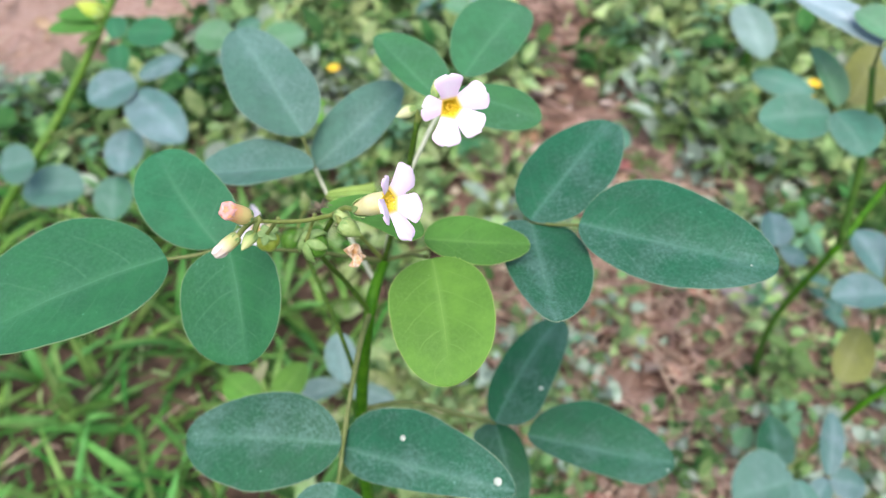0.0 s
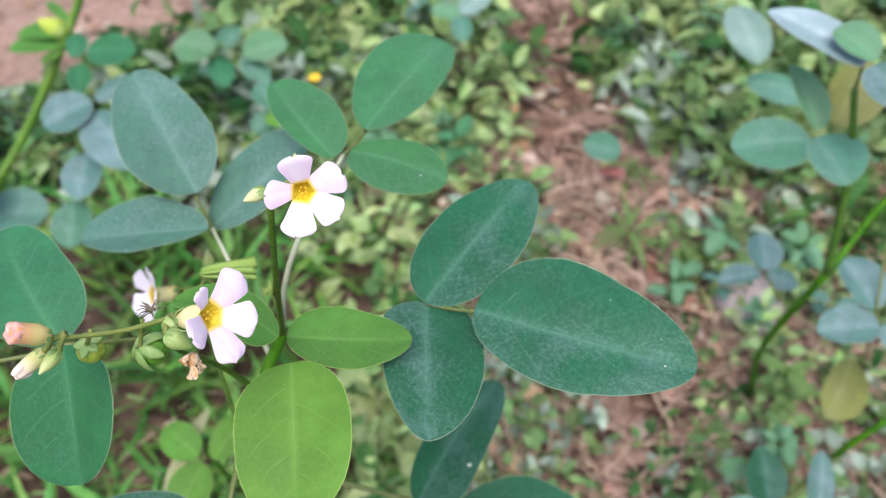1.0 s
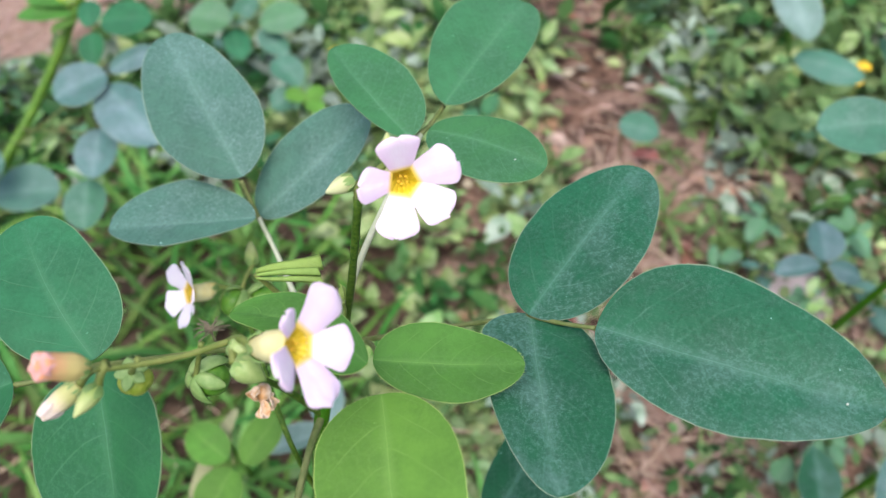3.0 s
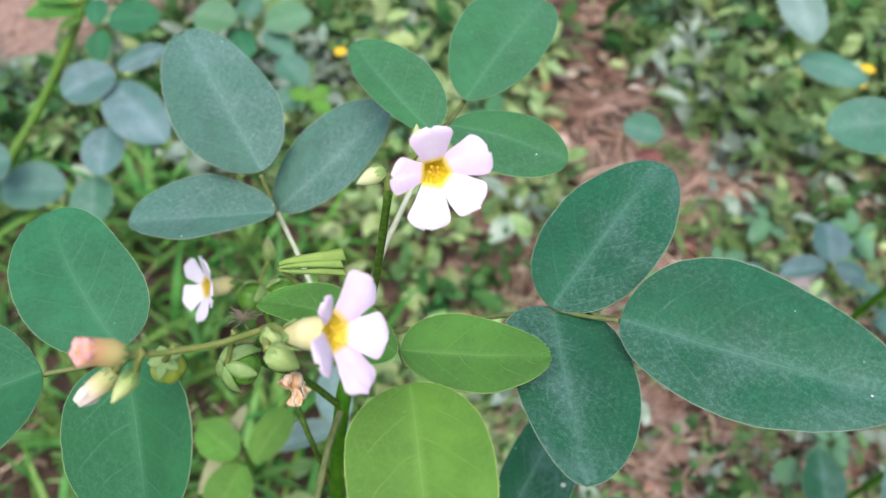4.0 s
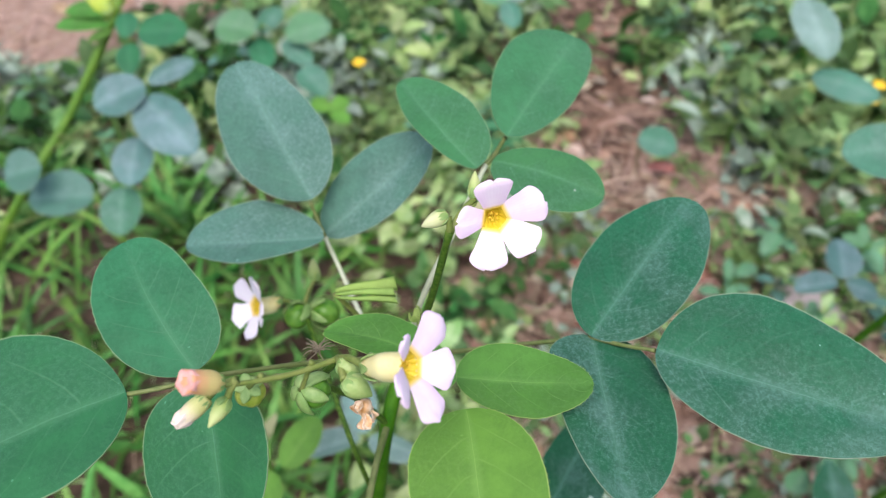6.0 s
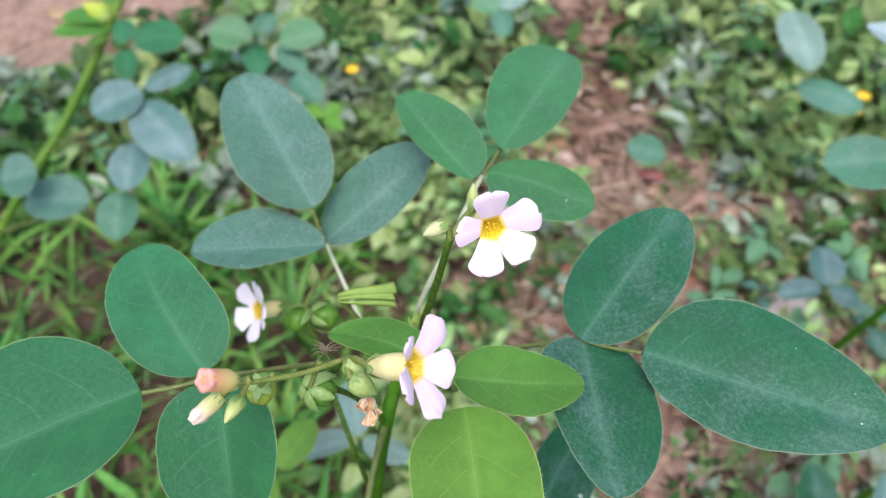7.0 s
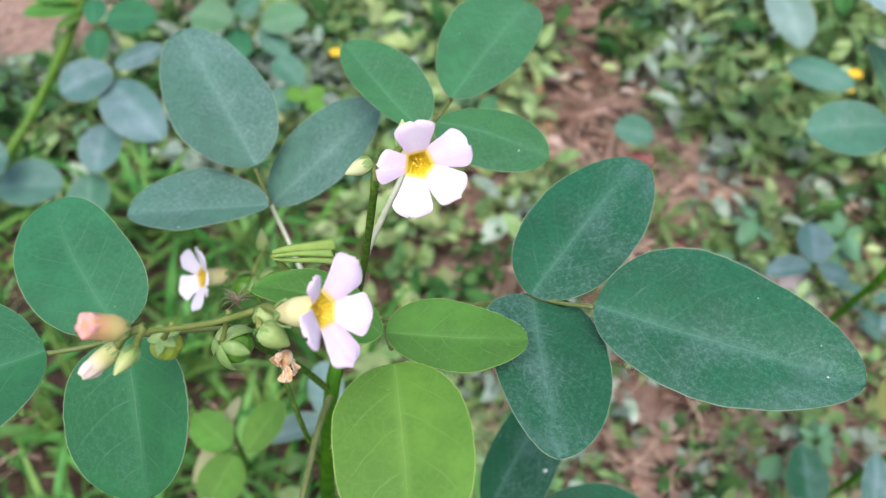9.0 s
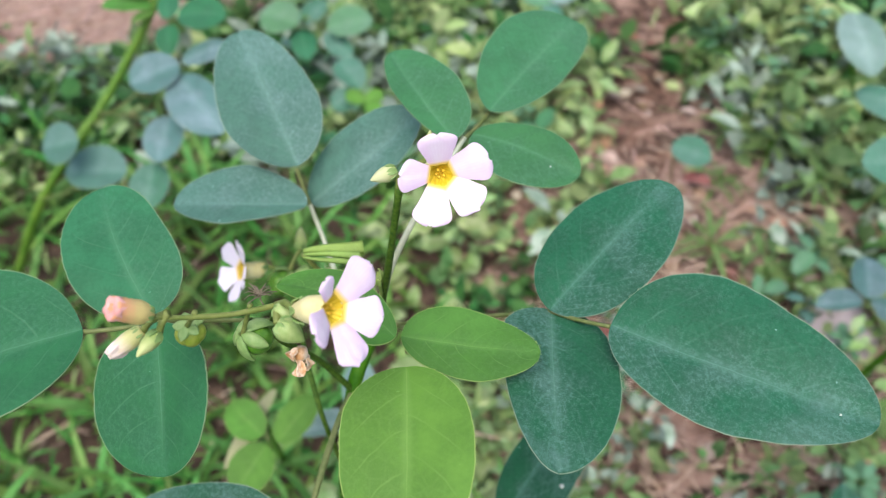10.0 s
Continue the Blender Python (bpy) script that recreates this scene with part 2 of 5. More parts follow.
M_COVER_LIGHT = plain_material("cover_light", (0.160, 0.28, 0.075), (0.31, 0.40, 0.195), 90, 0.5, through_light=0.18, vary="island", spread=0.45)
M_COVER_MID = plain_material("cover_mid", (0.072, 0.152, 0.044), (0.175, 0.270, 0.105), 90, 0.5, through_light=0.15, vary="island", spread=0.5)
# Darkened cover leaves that paint in the shaded gaps among the weeds.
M_COVER_SHADED = plain_material("cover_shaded", (0.020, 0.078, 0.016), (0.055, 0.140, 0.035), 90, 0.5, through_light=0.12, vary="island", spread=0.4)
M_COVER_BLUE = plain_material("cover_blue", (0.15, 0.23, 0.155), (0.28, 0.35, 0.275), 90, 0.5, through_light=0.12, vary="island", spread=0.4)
M_STRAW = plain_material("straw", (0.62, 0.49, 0.39), (0.36, 0.245, 0.170), 120, 0.8, vary="island", spread=0.4)
M_FLAKE = plain_material("pale_flake", (0.40, 0.34, 0.27), (0.28, 0.23, 0.18), 120, 0.8, vary="island", spread=0.35)
M_LITTER = plain_material("dead_leaf", (0.19, 0.110, 0.068), (0.37, 0.25, 0.17), 90, 0.75, vary="island", spread=0.45)
M_STONE = plain_material("stone", (0.24, 0.21, 0.205), (0.32, 0.285, 0.275), 70, 0.85, bump=0.5, depth=0.002)
M_YELLOW = plain_material("yellow_petal", (0.66, 0.40, 0.010), (0.74, 0.50, 0.03), 300, 0.5)


def petal_material(name, pale, mauve):
    """White to mauve petal, yellow at its foot, with fine lengthwise lines."""
    m, tree, bsdf, end = shader(name)
    uv = tree.nodes.new("ShaderNodeUVMap")
    split = tree.nodes.new("ShaderNodeSeparateXYZ")
    wire(tree, uv.outputs[0], split.inputs[0])
    tint = blend(tree, band(tree, calc(tree, "ABSOLUTE", split.outputs[1]), 0.1, 1.0), pale, mauve)
    tint = blend(tree, band(tree, grain(tree, 260, 4), 0.35, 0.7), tint, tuple(0.5 * (a + b) for a, b in zip(pale, mauve)))
    lines = calc(tree, "MULTIPLY", calc(tree, "ADD", calc(tree, "SINE", calc(tree, "MULTIPLY", split.outputs[1], 34.0)), 1.0), 0.05)
    color = blend(tree, lines, tint, (0.72, 0.55, 0.72))
    color = blend(tree, calc(tree, "SUBTRACT", 1.0, band(tree, split.outputs[0], 0.02, 0.17)), color, (0.84, 0.62, 0.10))
    wire(tree, color, bsdf.inputs["Base Color"])
    bsdf.inputs["Roughness"].default_value = 0.55
    bsdf.inputs["Specular IOR Level"].default_value = 0.3
    relief(tree, bsdf, calc(tree, "ADD", lines, grain(tree, 500, 3)), 0.3, 0.0003)
    glow = tree.nodes.new("ShaderNodeBsdfTranslucent")
    wire(tree, color, glow.inputs["Color"])
    mixed = tree.nodes.new("ShaderNodeMixShader")
    mixed.inputs[0].default_value = 0.18
    wire(tree, bsdf.outputs[0], mixed.inputs[1])
    wire(tree, glow.outputs[0], mixed.inputs[2])
    wire(tree, mixed.outputs[0], end.inputs["Surface"])
    return m


def bud_material(name, low, high, start, stop):
    """Bud colour that runs from its foot to its tip, with lengthwise streaks."""
    m, tree, bsdf, end = shader(name)
    uv = tree.nodes.new("ShaderNodeUVMap")
    split = tree.nodes.new("ShaderNodeSeparateXYZ")
    wire(tree, uv.outputs[0], split.inputs[0])
    along = calc(tree, "ADD", split.outputs[0], calc(tree, "MULTIPLY", calc(tree, "SUBTRACT", grain(tree, 700, 4), 0.5), 0.35))
    color = blend(tree, band(tree, along, start, stop), low, high)
    streak = calc(tree, "MULTIPLY", band(tree, calc(tree, "SINE", calc(tree, "MULTIPLY", split.outputs[1], 63.0)), 0.2, 1.0), 0.16)
    color = blend(tree, streak, color, tuple(c * 0.72 for c in low))
    wire(tree, color, bsdf.inputs["Base Color"])
    bsdf.inputs["Roughness"].default_value = 0.5
    bsdf.inputs["Specular IOR Level"].default_value = 0.3
    relief(tree, bsdf, calc(tree, "ADD", streak, grain(tree, 900, 3)), 0.3, 0.0003)
    glow = tree.nodes.new("ShaderNodeBsdfTranslucent")
    wire(tree, color, glow.inputs["Color"])
    mixed = tree.nodes.new("ShaderNodeMixShader")
    mixed.inputs[0].default_value = 0.15
    wire(tree, bsdf.outputs[0], mixed.inputs[1])
    wire(tree, glow.outputs[0], mixed.inputs[2])
    wire(tree, mixed.outputs[0], end.inputs["Surface"])
    return m


def soil_material():
    m, tree, bsdf, _ = shader("soil")
    patches = band(tree, grain(tree, 7, 5, 0.6), 0.35, 0.65)
    color = blend(tree, patches, (0.175, 0.103, 0.070), (0.385, 0.268, 0.212))
    # Near-black noise patches put the shaded gaps among weeds into the soil colour.
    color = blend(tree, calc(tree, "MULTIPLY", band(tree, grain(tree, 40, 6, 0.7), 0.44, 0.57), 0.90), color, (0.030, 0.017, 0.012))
    color = blend(tree, band(tree, grain(tree, 260, 5, 0.7), 0.50, 0.72), color, (0.29, 0.202, 0.150))
    # Broader dark patches, gap shade painted the same way.
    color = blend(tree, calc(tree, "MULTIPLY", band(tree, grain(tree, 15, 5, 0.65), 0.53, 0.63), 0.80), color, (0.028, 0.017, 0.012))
    place = tree.nodes.new("ShaderNodeTexCoord")
    split = tree.nodes.new("ShaderNodeSeparateXYZ")
    wire(tree, place.outputs["Object"], split.inputs[0])
    # Left soil darkened in its colour, as the shade under the long grass.
    soil_shade = calc(tree, "ADD", calc(tree, "MULTIPLY", split.outputs[0], -1.0), calc(tree, "MULTIPLY", calc(tree, "SUBTRACT", grain(tree, 8, 4), 0.5), 0.5))
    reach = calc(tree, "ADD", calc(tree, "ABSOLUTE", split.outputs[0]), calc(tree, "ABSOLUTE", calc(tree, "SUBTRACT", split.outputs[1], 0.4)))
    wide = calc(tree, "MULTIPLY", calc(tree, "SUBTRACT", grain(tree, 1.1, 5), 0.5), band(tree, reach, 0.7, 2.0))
    soil_shade = calc(tree, "ADD", calc(tree, "MULTIPLY", soil_shade, calc(tree, "SUBTRACT", 1.0, band(tree, reach, 0.7, 2.0))), calc(tree, "MULTIPLY", wide, 2.5))
    color = blend(tree, calc(tree, "MULTIPLY", band(tree, soil_shade, -0.02, 0.10), 0.85), color, blend(tree, band(tree, grain(tree, 60, 5), 0.4, 0.7), (0.040, 0.030, 0.020), (0.115, 0.080, 0.054)))
    edge = calc(tree, "ADD", calc(tree, "SUBTRACT", split.outputs[1], calc(tree, "MULTIPLY", split.outputs[0], 0.55)), calc(tree, "ADD", calc(tree, "MULTIPLY", grain(tree, 9, 4), 0.25), calc(tree, "MULTIPLY", wide, 1.2)))
    bare = calc(tree, "MULTIPLY", band(tree, edge, 0.90, 0.98), calc(tree, "SUBTRACT", 1.0, band(tree, edge, 1.10, 1.6)))
    bare = calc(tree, "MULTIPLY", bare, calc(tree, "SUBTRACT", 1.0, band(tree, calc(tree, "ADD", reach, calc(tree, "MULTIPLY", grain(tree, 2.2, 6, 0.7), 2.4)), 2.0, 3.2)))
    color = blend(tree, bare, color, blend(tree, band(tree, grain(tree, 120, 5), 0.35, 0.7), (0.285, 0.190, 0.146), (0.40, 0.290, 0.236)))
    wire(tree, color, bsdf.inputs["Base Color"])
    bsdf.inputs["Roughness"].default_value = 0.95
    bsdf.inputs["Specular IOR Level"].default_value = 0.115
    relief(tree, bsdf, calc(tree, "ADD", grain(tree, 90, 6, 0.7), calc(tree, "MULTIPLY", grain(tree, 400, 4), 0.4)), 0.9, 0.006)
    return m


M_PETAL = petal_material("petal", (0.86, 0.78, 0.87), (0.80, 0.62, 0.80))
# Lit copy of the petal colours, whitened for the small flower sitting in shade.
M_PETAL_LIT = petal_material("petal_lit", (0.90, 0.88, 0.92), (0.88, 0.82, 0.91))
M_BUD_PINK = bud_material("bud_body", (0.60, 0.50, 0.19), (0.74, 0.36, 0.19), 0.35, 0.95)
M_BUD_PALE = bud_material("bud_pale", (0.50, 0.52, 0.20), (0.70, 0.60, 0.44), 0.25, 0.75)
M_BUD_CREAM = bud_material("bud_cream", (0.44, 0.50, 0.22), (0.58, 0.62, 0.34), 0.1, 0.7)
M_BUD_GREEN = bud_material("bud_green", (0.30, 0.42, 0.12), (0.46, 0.53, 0.22), 0.2, 0.8)
M_BUD_LIME = bud_material("bud_lime", (0.34, 0.46, 0.05), (0.46, 0.54, 0.09), 0.2, 0.8)
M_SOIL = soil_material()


# ---- builders ----
def thing(name, place, label, category, group=""):
    ob = new(name)
    ob.empty_display_size = 0.02
    ob.location = place
    tagged(ob, label, category, group)
    bpy.context.view_layer.update()
    return ob


def part(name, bm, material, parent, label="", matrix=None):
    mesh = bpy.data.meshes.new(name)
    bm.to_mesh(mesh)
    bm.free()
    for face in mesh.polygons:
        face.use_smooth = True
    mesh.materials.append(material)
    ob = new(name, mesh)
    tagged(ob, label)
    if parent is not None:
        ob.parent = parent
        ob.matrix_parent_inverse = WORLD.get(parent.name, Matrix.Translation(parent.location)).inverted()
    ob.matrix_basis = matrix or Matrix()
    WORLD[ob.name] = ob.matrix_basis.copy()
    return ob


WORLD = {}


def smooth_path(points, steps=7):
    """Catmull-Rom line through the points."""
    p = [Vector(q) for q in points]
    p = [2 * p[0] - p[1], *p, 2 * p[-1] - p[-2]]
    line = []
    for k in range(1, len(p) - 2):
        a, b, c, d = p[k - 1:k + 3]
        for s in range(steps):
            t = s / steps
            line.append(0.5 * (2 * b + (c - a) * t + (2 * a - 5 * b + 4 * c - d) * t * t + (3 * b - a - 3 * c + d) * t ** 3))
    return line + [p[-2]]


def tube(points, r0, r1, sides=9, radii=None, bm=None, open_end=False):
    """Round stem along the points, tapering, with slightly swollen nodes at both ends."""
    bm = bm or bmesh.new()
    uv = bm.loops.layers.uv.verify()
    line = smooth_path(points)
    n = len(line)
    rings = []
    x = None
    for k, c in enumerate(line):
        d = (line[min(k + 1, n - 1)] - line[max(k - 1, 0)]).normalized()
        if x is None:
            x = d.orthogonal().normalized()
        x = (x - d * x.dot(d)).normalized()
        y = d.cross(x)
        s = k / (n - 1)
        r = radii(s) if radii else (r0 + (r1 - r0) * s) * (1 + 0.25 * math.exp(-s * 40) + 0.25 * math.exp(-(1 - s) * 40) + 0.05 * math.sin(19 * s + 40 * c.x))
        rings.append([bm.verts.new(c + r * (x * math.cos(a) + y * math.sin(a))) for a in (2 * math.pi * i / sides for i in range(sides))])
    for k, (a, b) in enumerate(zip(rings, rings[1:])):
        for i in range(sides):
            f = bm.faces.new((a[i], a[(i + 1) % sides], b[(i + 1) % sides], b[i]))
            for loop, q in zip(f.loops, (0, 0, 1, 1)):
                loop[uv].uv = (k + q) / (n - 1), i / sides
    bm.faces.new(rings[0][::-1])
    if not open_end:
        f = bm.faces.new(rings[-1])
        for loop in f.loops:
            loop[uv].uv = 1.0, 0.5
    return bm


def blade_form(length, width, widest, lean, arch, point, fold, root=2.0, skew=0.0, bend=0.0, taper=0.0):
    """The leaf surface as a function of u (foot to tip, 0 to 1) and v (across, -1 to 1)."""
    def at(u, v, swell=1.0):
        side = 1 if v > 0 else -1
        w = max(0.15, min(0.85, widest + side * skew))
        if u < w:
            h = max(0.0, 1 - ((w - u) / w) ** root) ** 0.5
        elif taper:
            h = max(0.0, 1 - ((u - w) / (1 - w)) ** taper) ** 0.5
        else:
            h = max(0.0, 1 - ((u - w) / (1 - w)) ** 2) ** (1 / point)
        half = 0.5 * width * (1 + side * lean) * swell
        y = v * max(h, 0.012) * half
        z = arch * length * 4 * u * (1 - u) + fold * abs(y) - fold * 0.45 * y * y / max(half, 1e-6)
        return Vector((u * length, y + bend * length * 4 * u * (1 - u), z))
    return at


def blade(length, width, widest, lean, arch, point, fold, nu=22, nv=5, thick=0.00022, wave=0.012, seed=0, hairy=False, root=2.0, skew=0.0, bend=0.0, taper=0.0):
    """Leaf blade along x in the plane z = 0, with thickness, a crease and a slight arch."""
    bm = bmesh.new()
    uv = bm.loops.layers.uv.new("UVMap")
    at = blade_form(length, width, widest, lean, arch, point, fold, root, skew, bend, taper)
    rows = []
    for layer in (1, -1):
        grid = []
        for i in range(nu + 1):
            u = 0.5 - 0.5 * math.cos(math.pi * i / nu)
            line = []
            for j in range(-nv, nv + 1):
                v = j / nv
                side = 5.0 if v > 0 else -5.0
                swell = 1 + 0.016 * noise.noise(Vector((7 * u, side, seed))) + 0.012 * noise.noise(Vector((38 * u, side, seed)))
                p = at(u, v, swell)
                p.z += wave * length * noise.noise(Vector((3.1 * u + seed, 2.2 * v, seed * 1.7))) * min(1, 3 * u) + layer * thick * 0.5
                line.append((bm.verts.new(p), u, v))
            grid.append(line)
        rows.append(grid)
        for i in range(nu):
            for j in range(2 * nv):
                q = [grid[i][j], grid[i + 1][j], grid[i + 1][j + 1], grid[i][j + 1]]
                if layer < 0:
                    q.reverse()
                f = bm.faces.new([c[0] for c in q])
                for loop, c in zip(f.loops, q):
                    loop[uv].uv = c[1], c[2]
    up, low = rows
    edge = [(i, 0) for i in range(nu + 1)] + [(nu, j) for j in range(1, 2 * nv + 1)] + [(i, 2 * nv) for i in range(nu - 1, -1, -1)] + [(0, j) for j in range(2 * nv - 1, 0, -1)]
    for a, b in zip(edge, edge[1:] + edge[:1]):
        q = [up[b[0]][b[1]], up[a[0]][a[1]], low[a[0]][a[1]], low[b[0]][b[1]]]
        f = bm.faces.new([c[0] for c in q])
        for loop, c in zip(f.loops, q):
            loop[uv].uv = c[1], c[2]
    for f in list(bm.faces)[-len(edge):]:
        for e in f.edges:
            e.smooth = False
    if hairy:
        rnd = random.Random(int(seed * 1000))
        for j, way in ((0, -1), (2 * nv, 1)):
            for i in range(2, nu):
                a, c = up[i][j][0].co, up[i + 1][j][0].co
                for k in range(4):
                    if rnd.random() < 0.3:
                        continue
                    foot = a.lerp(c, rnd.random())
                    along = (c - a).normalized()
                    out = Vector((-along.y, along.x, 0)) * way * math.copysign(1, along.x + 1e-9) + along * rnd.uniform(-0.2, 0.9)
                    tip = foot + out.normalized() * rnd.uniform(0.00018, 0.00046) + Vector((0, 0, rnd.uniform(-0.0001, 0.0001)))
                    f = bm.faces.new([bm.verts.new(p) for p in (foot - along * 0.00003, foot + along * 0.00003, tip)])
                    for loop in f.loops:
                        loop[uv].uv = up[i][j][1], 1.0
    return bm


def basis(origin, along, normal):
    x = Vector(along).normalized()
    z = Vector(normal)
    z = (z - x * z.dot(x)).normalized()
    y = z.cross(x)
    m = Matrix((x, y, z)).transposed().to_4x4()
    m.translation = origin
    return m


def leaflet(leaf, base, tip, normal, width, widest, lean, material, arch=0.04, point=1.6, fold=0.16, root=2.0, skew=0.0, bend=0.0, taper=0.0, flecks=()):
    """One leaflet from its foot to its tip; flecks are (u, v, radius) of dried specks on it."""
    axis = Vector(tip) - Vector(base)
    seat = basis(base, axis, normal)
    bm = blade(axis.length, width, widest, lean, arch, point, fold, 44, 6, seed=base[0] * 311 + base[1] * 97, hairy=True, root=root, skew=skew, bend=bend, taper=taper)
    at = blade_form(axis.length, width, widest, lean, arch, point, fold, root, skew, bend, taper)
    for u, v, r in flecks:
        fleck(leaf, seat @ (at(u, v) + Vector((0, 0, 0.0002))), normal, r)
    return part("leaflet", bm, material, leaf, matrix=seat)


def petiolule(leaf, a, b, r):
    part("leaflet_stalk", tube([a, (Vector(a) + Vector(b)) / 2 - Vector((0, 0, r)), b], r, r * 0.9, 7), M_PETIOLE, leaf)


def pedicel(plant, a, b):
    a, b = Vector(a), Vector(b)
    bow = Vector((0, 0, 0.12 * (a - b).length))
    part("pedicel", tube([a, (a + b) / 2 + bow, b], 0.00055, 0.0005, 7), M_STALK, plant)


def fleck(leaf, place, normal, r):
    bm = bmesh.new()
    bmesh.ops.create_uvsphere(bm, u_segments=10, v_segments=6, radius=r)
    for v in bm.verts:
        v.co.z *= 0.35
        v.co.x *= 1 + 0.2 * noise.noise(v.co * 900)
    part("white_fleck", bm, M_FLECK, leaf, "white dried speck", basis(place, Vector(normal).orthogonal(), normal))


def bud(plant, base, tip, r, material, label, form="spindle", cap=None):
    """Flower bud in a cup of five sepals: a spindle, a furled roll of petals, or a closing flower with a rolled mouth."""
    base, tip = Vector(base), Vector(tip)
    axis = tip - base
    n = axis.length

    def radius(s):
        if form == "closing":
            return r * (0.50 + 0.52 * math.sin(math.pi * min(0.60, 0.06 + 1.1 * s))) * (1 - 0.08 * s)
        if form == "furled":
            return r * (0.55 + 0.50 * math.sin(math.pi * min(0.75, 0.10 + 0.75 * s))) * (1 - 0.36 * s * s)
        return r * max(0.05, math.sin(math.pi * (0.12 + 0.86 * s ** 0.8)) ** 0.9)
    body = part("bud", tube([base, base + axis / 2, tip], r, r, 14, radius), material, plant, label)
    x = axis.orthogonal().normalized()
    y = axis.normalized().cross(x)
    for k in range(5):
        a = 2 * math.pi * k / 5 + 0.3
        out = x * math.cos(a) + y * math.sin(a)
        bm = blade(n * (0.45 if form == "spindle" else 0.30), r * 0.9, 0.4, 0, 0.12, 1.2, 0.2, 8, 2, 0.0002)
        part("sepal", bm, M_SEPAL, body, matrix=basis(base + out * r * 0.45, axis + out * r * 0.9, out))
    if form == "closing":
        bm = bmesh.new()
        rings = []
        for s, q, deep in ((0.84, 1.01, 0.03), (0.92, 1.04, 0.08), (1.00, 0.98, 0.16), (1.05, 0.78, 0.20), (1.04, 0.50, 0.24), (0.94, 0.26, 0.20), (0.84, 0.08, 0.0)):
            rings.append([bm.verts.new(base + axis * (s + (0.05 * math.cos(5 * a) if s == 0.84 else 0)) + radius(min(s, 0.98)) * q * (1 + deep * math.cos(5 * a)) * (x * math.cos(a) + y * math.sin(a))) for a in (2 * math.pi * k / 40 for k in range(40))])
        for a, c in zip(rings, rings[1:]):
            for k in range(40):
                bm.faces.new((a[k], a[(k + 1) % 40], c[(k + 1) % 40], c[k]))
        bm.faces.new(rings[-1])
        part("bud_mouth", bm, cap, body, "rolled pink petal tips closing the mouth")
    if form == "furled":
        for k in range(3):
            a = 2.1 * k + 0.6
            out = x * math.cos(a) + y * math.sin(a)
            bm = blade(n * 0.55, r * 1.7, 0.5, 0.1, 0.10, 2.6, -0.7, 12, 4, 0.0002, 0.02, k)
            part("petal", bm, M_PETAL_TIP, body, "pale furled petal", basis(base + axis * 0.52 + out * r * 0.74, axis.normalized() - out * 0.16, out))
    return body


def draped_sepal(r, turn, reach, wide):
    """Sepal that drapes from the stalk over a capsule of radius r, whose stalk end is at -z."""
    bm = bmesh.new()
    rows = []
    for layer in (1.10, 1.18):
        grid = []
        for i in range(11):
            s = i / 10
            t = 0.12 + reach * s
            half = wide * (math.sin(math.pi * min(0.97, 0.13 + 0.84 * s)) ** 0.7)
            lift = layer + 0.16 * s * s
            line = []
            for j in range(-2, 3):
                a = turn + half * j / 2 / max(0.35, math.sin(min(t, 1.57)))
                q = lift - 0.05 * abs(j) / 2
                line.append(bm.verts.new((r * q * math.sin(t) * math.cos(a), r * q * math.sin(t) * math.sin(a), -r * q * math.cos(t))))
            grid.append(line)
        rows.append(grid)
    for grid, flip in zip(rows, (True, False)):
        for i in range(10):
            for j in range(4):
                q = [grid[i][j], grid[i + 1][j], grid[i + 1][j + 1], grid[i][j + 1]]
                bm.faces.new(q[::-1] if flip else q)
    for j in (0, 4):
        for i in range(10):
            bm.faces.new((rows[0][i][j], rows[0][i + 1][j], rows[1][i + 1][j], rows[1][i][j]))
    bmesh.ops.recalc_face_normals(bm, faces=bm.faces)
    return bm


def capsule(plant, place, r, stalk_from, axis=None, reach=1.75, material=None):
    """Five-ribbed seed capsule with sepals draped over it from the stalk."""
    place, root = Vector(place), Vector(stalk_from) - Vector((0, 0, 0.0005))
    axis = Vector(axis).normalized() if axis else (place - root).normalized()
    x = axis.orthogonal().normalized()
    bm = bmesh.new()
    bmesh.ops.create_uvsphere(bm, u_segments=40, v_segments=16, radius=r)
    for v in bm.verts:
        a = math.atan2(v.co.y, v.co.x)
        rib = 0.90 + 0.10 * abs(math.cos(2.5 * a)) ** 0.6
        v.co.x *= rib
        v.co.y *= rib
        v.co.z *= 1.10 if v.co.z > 0 else 0.95
    seat = basis(place, x, axis)
    body = part("seed_capsule", bm, material or M_POD, plant, "green ribbed seed capsule", seat)
    for k in range(5):
        part("sepal", draped_sepal(r, 2 * math.pi * (k + 0.5) / 5, reach * (0.80 + 0.16 * (k % 3)), 0.36), M_SEPAL, body, matrix=seat)
    foot = place - axis * r * 0.95
    part("pedicel", tube([root, root.lerp(foot, 0.5), foot], 0.00035, 0.0004, 7), M_STALK, plant)


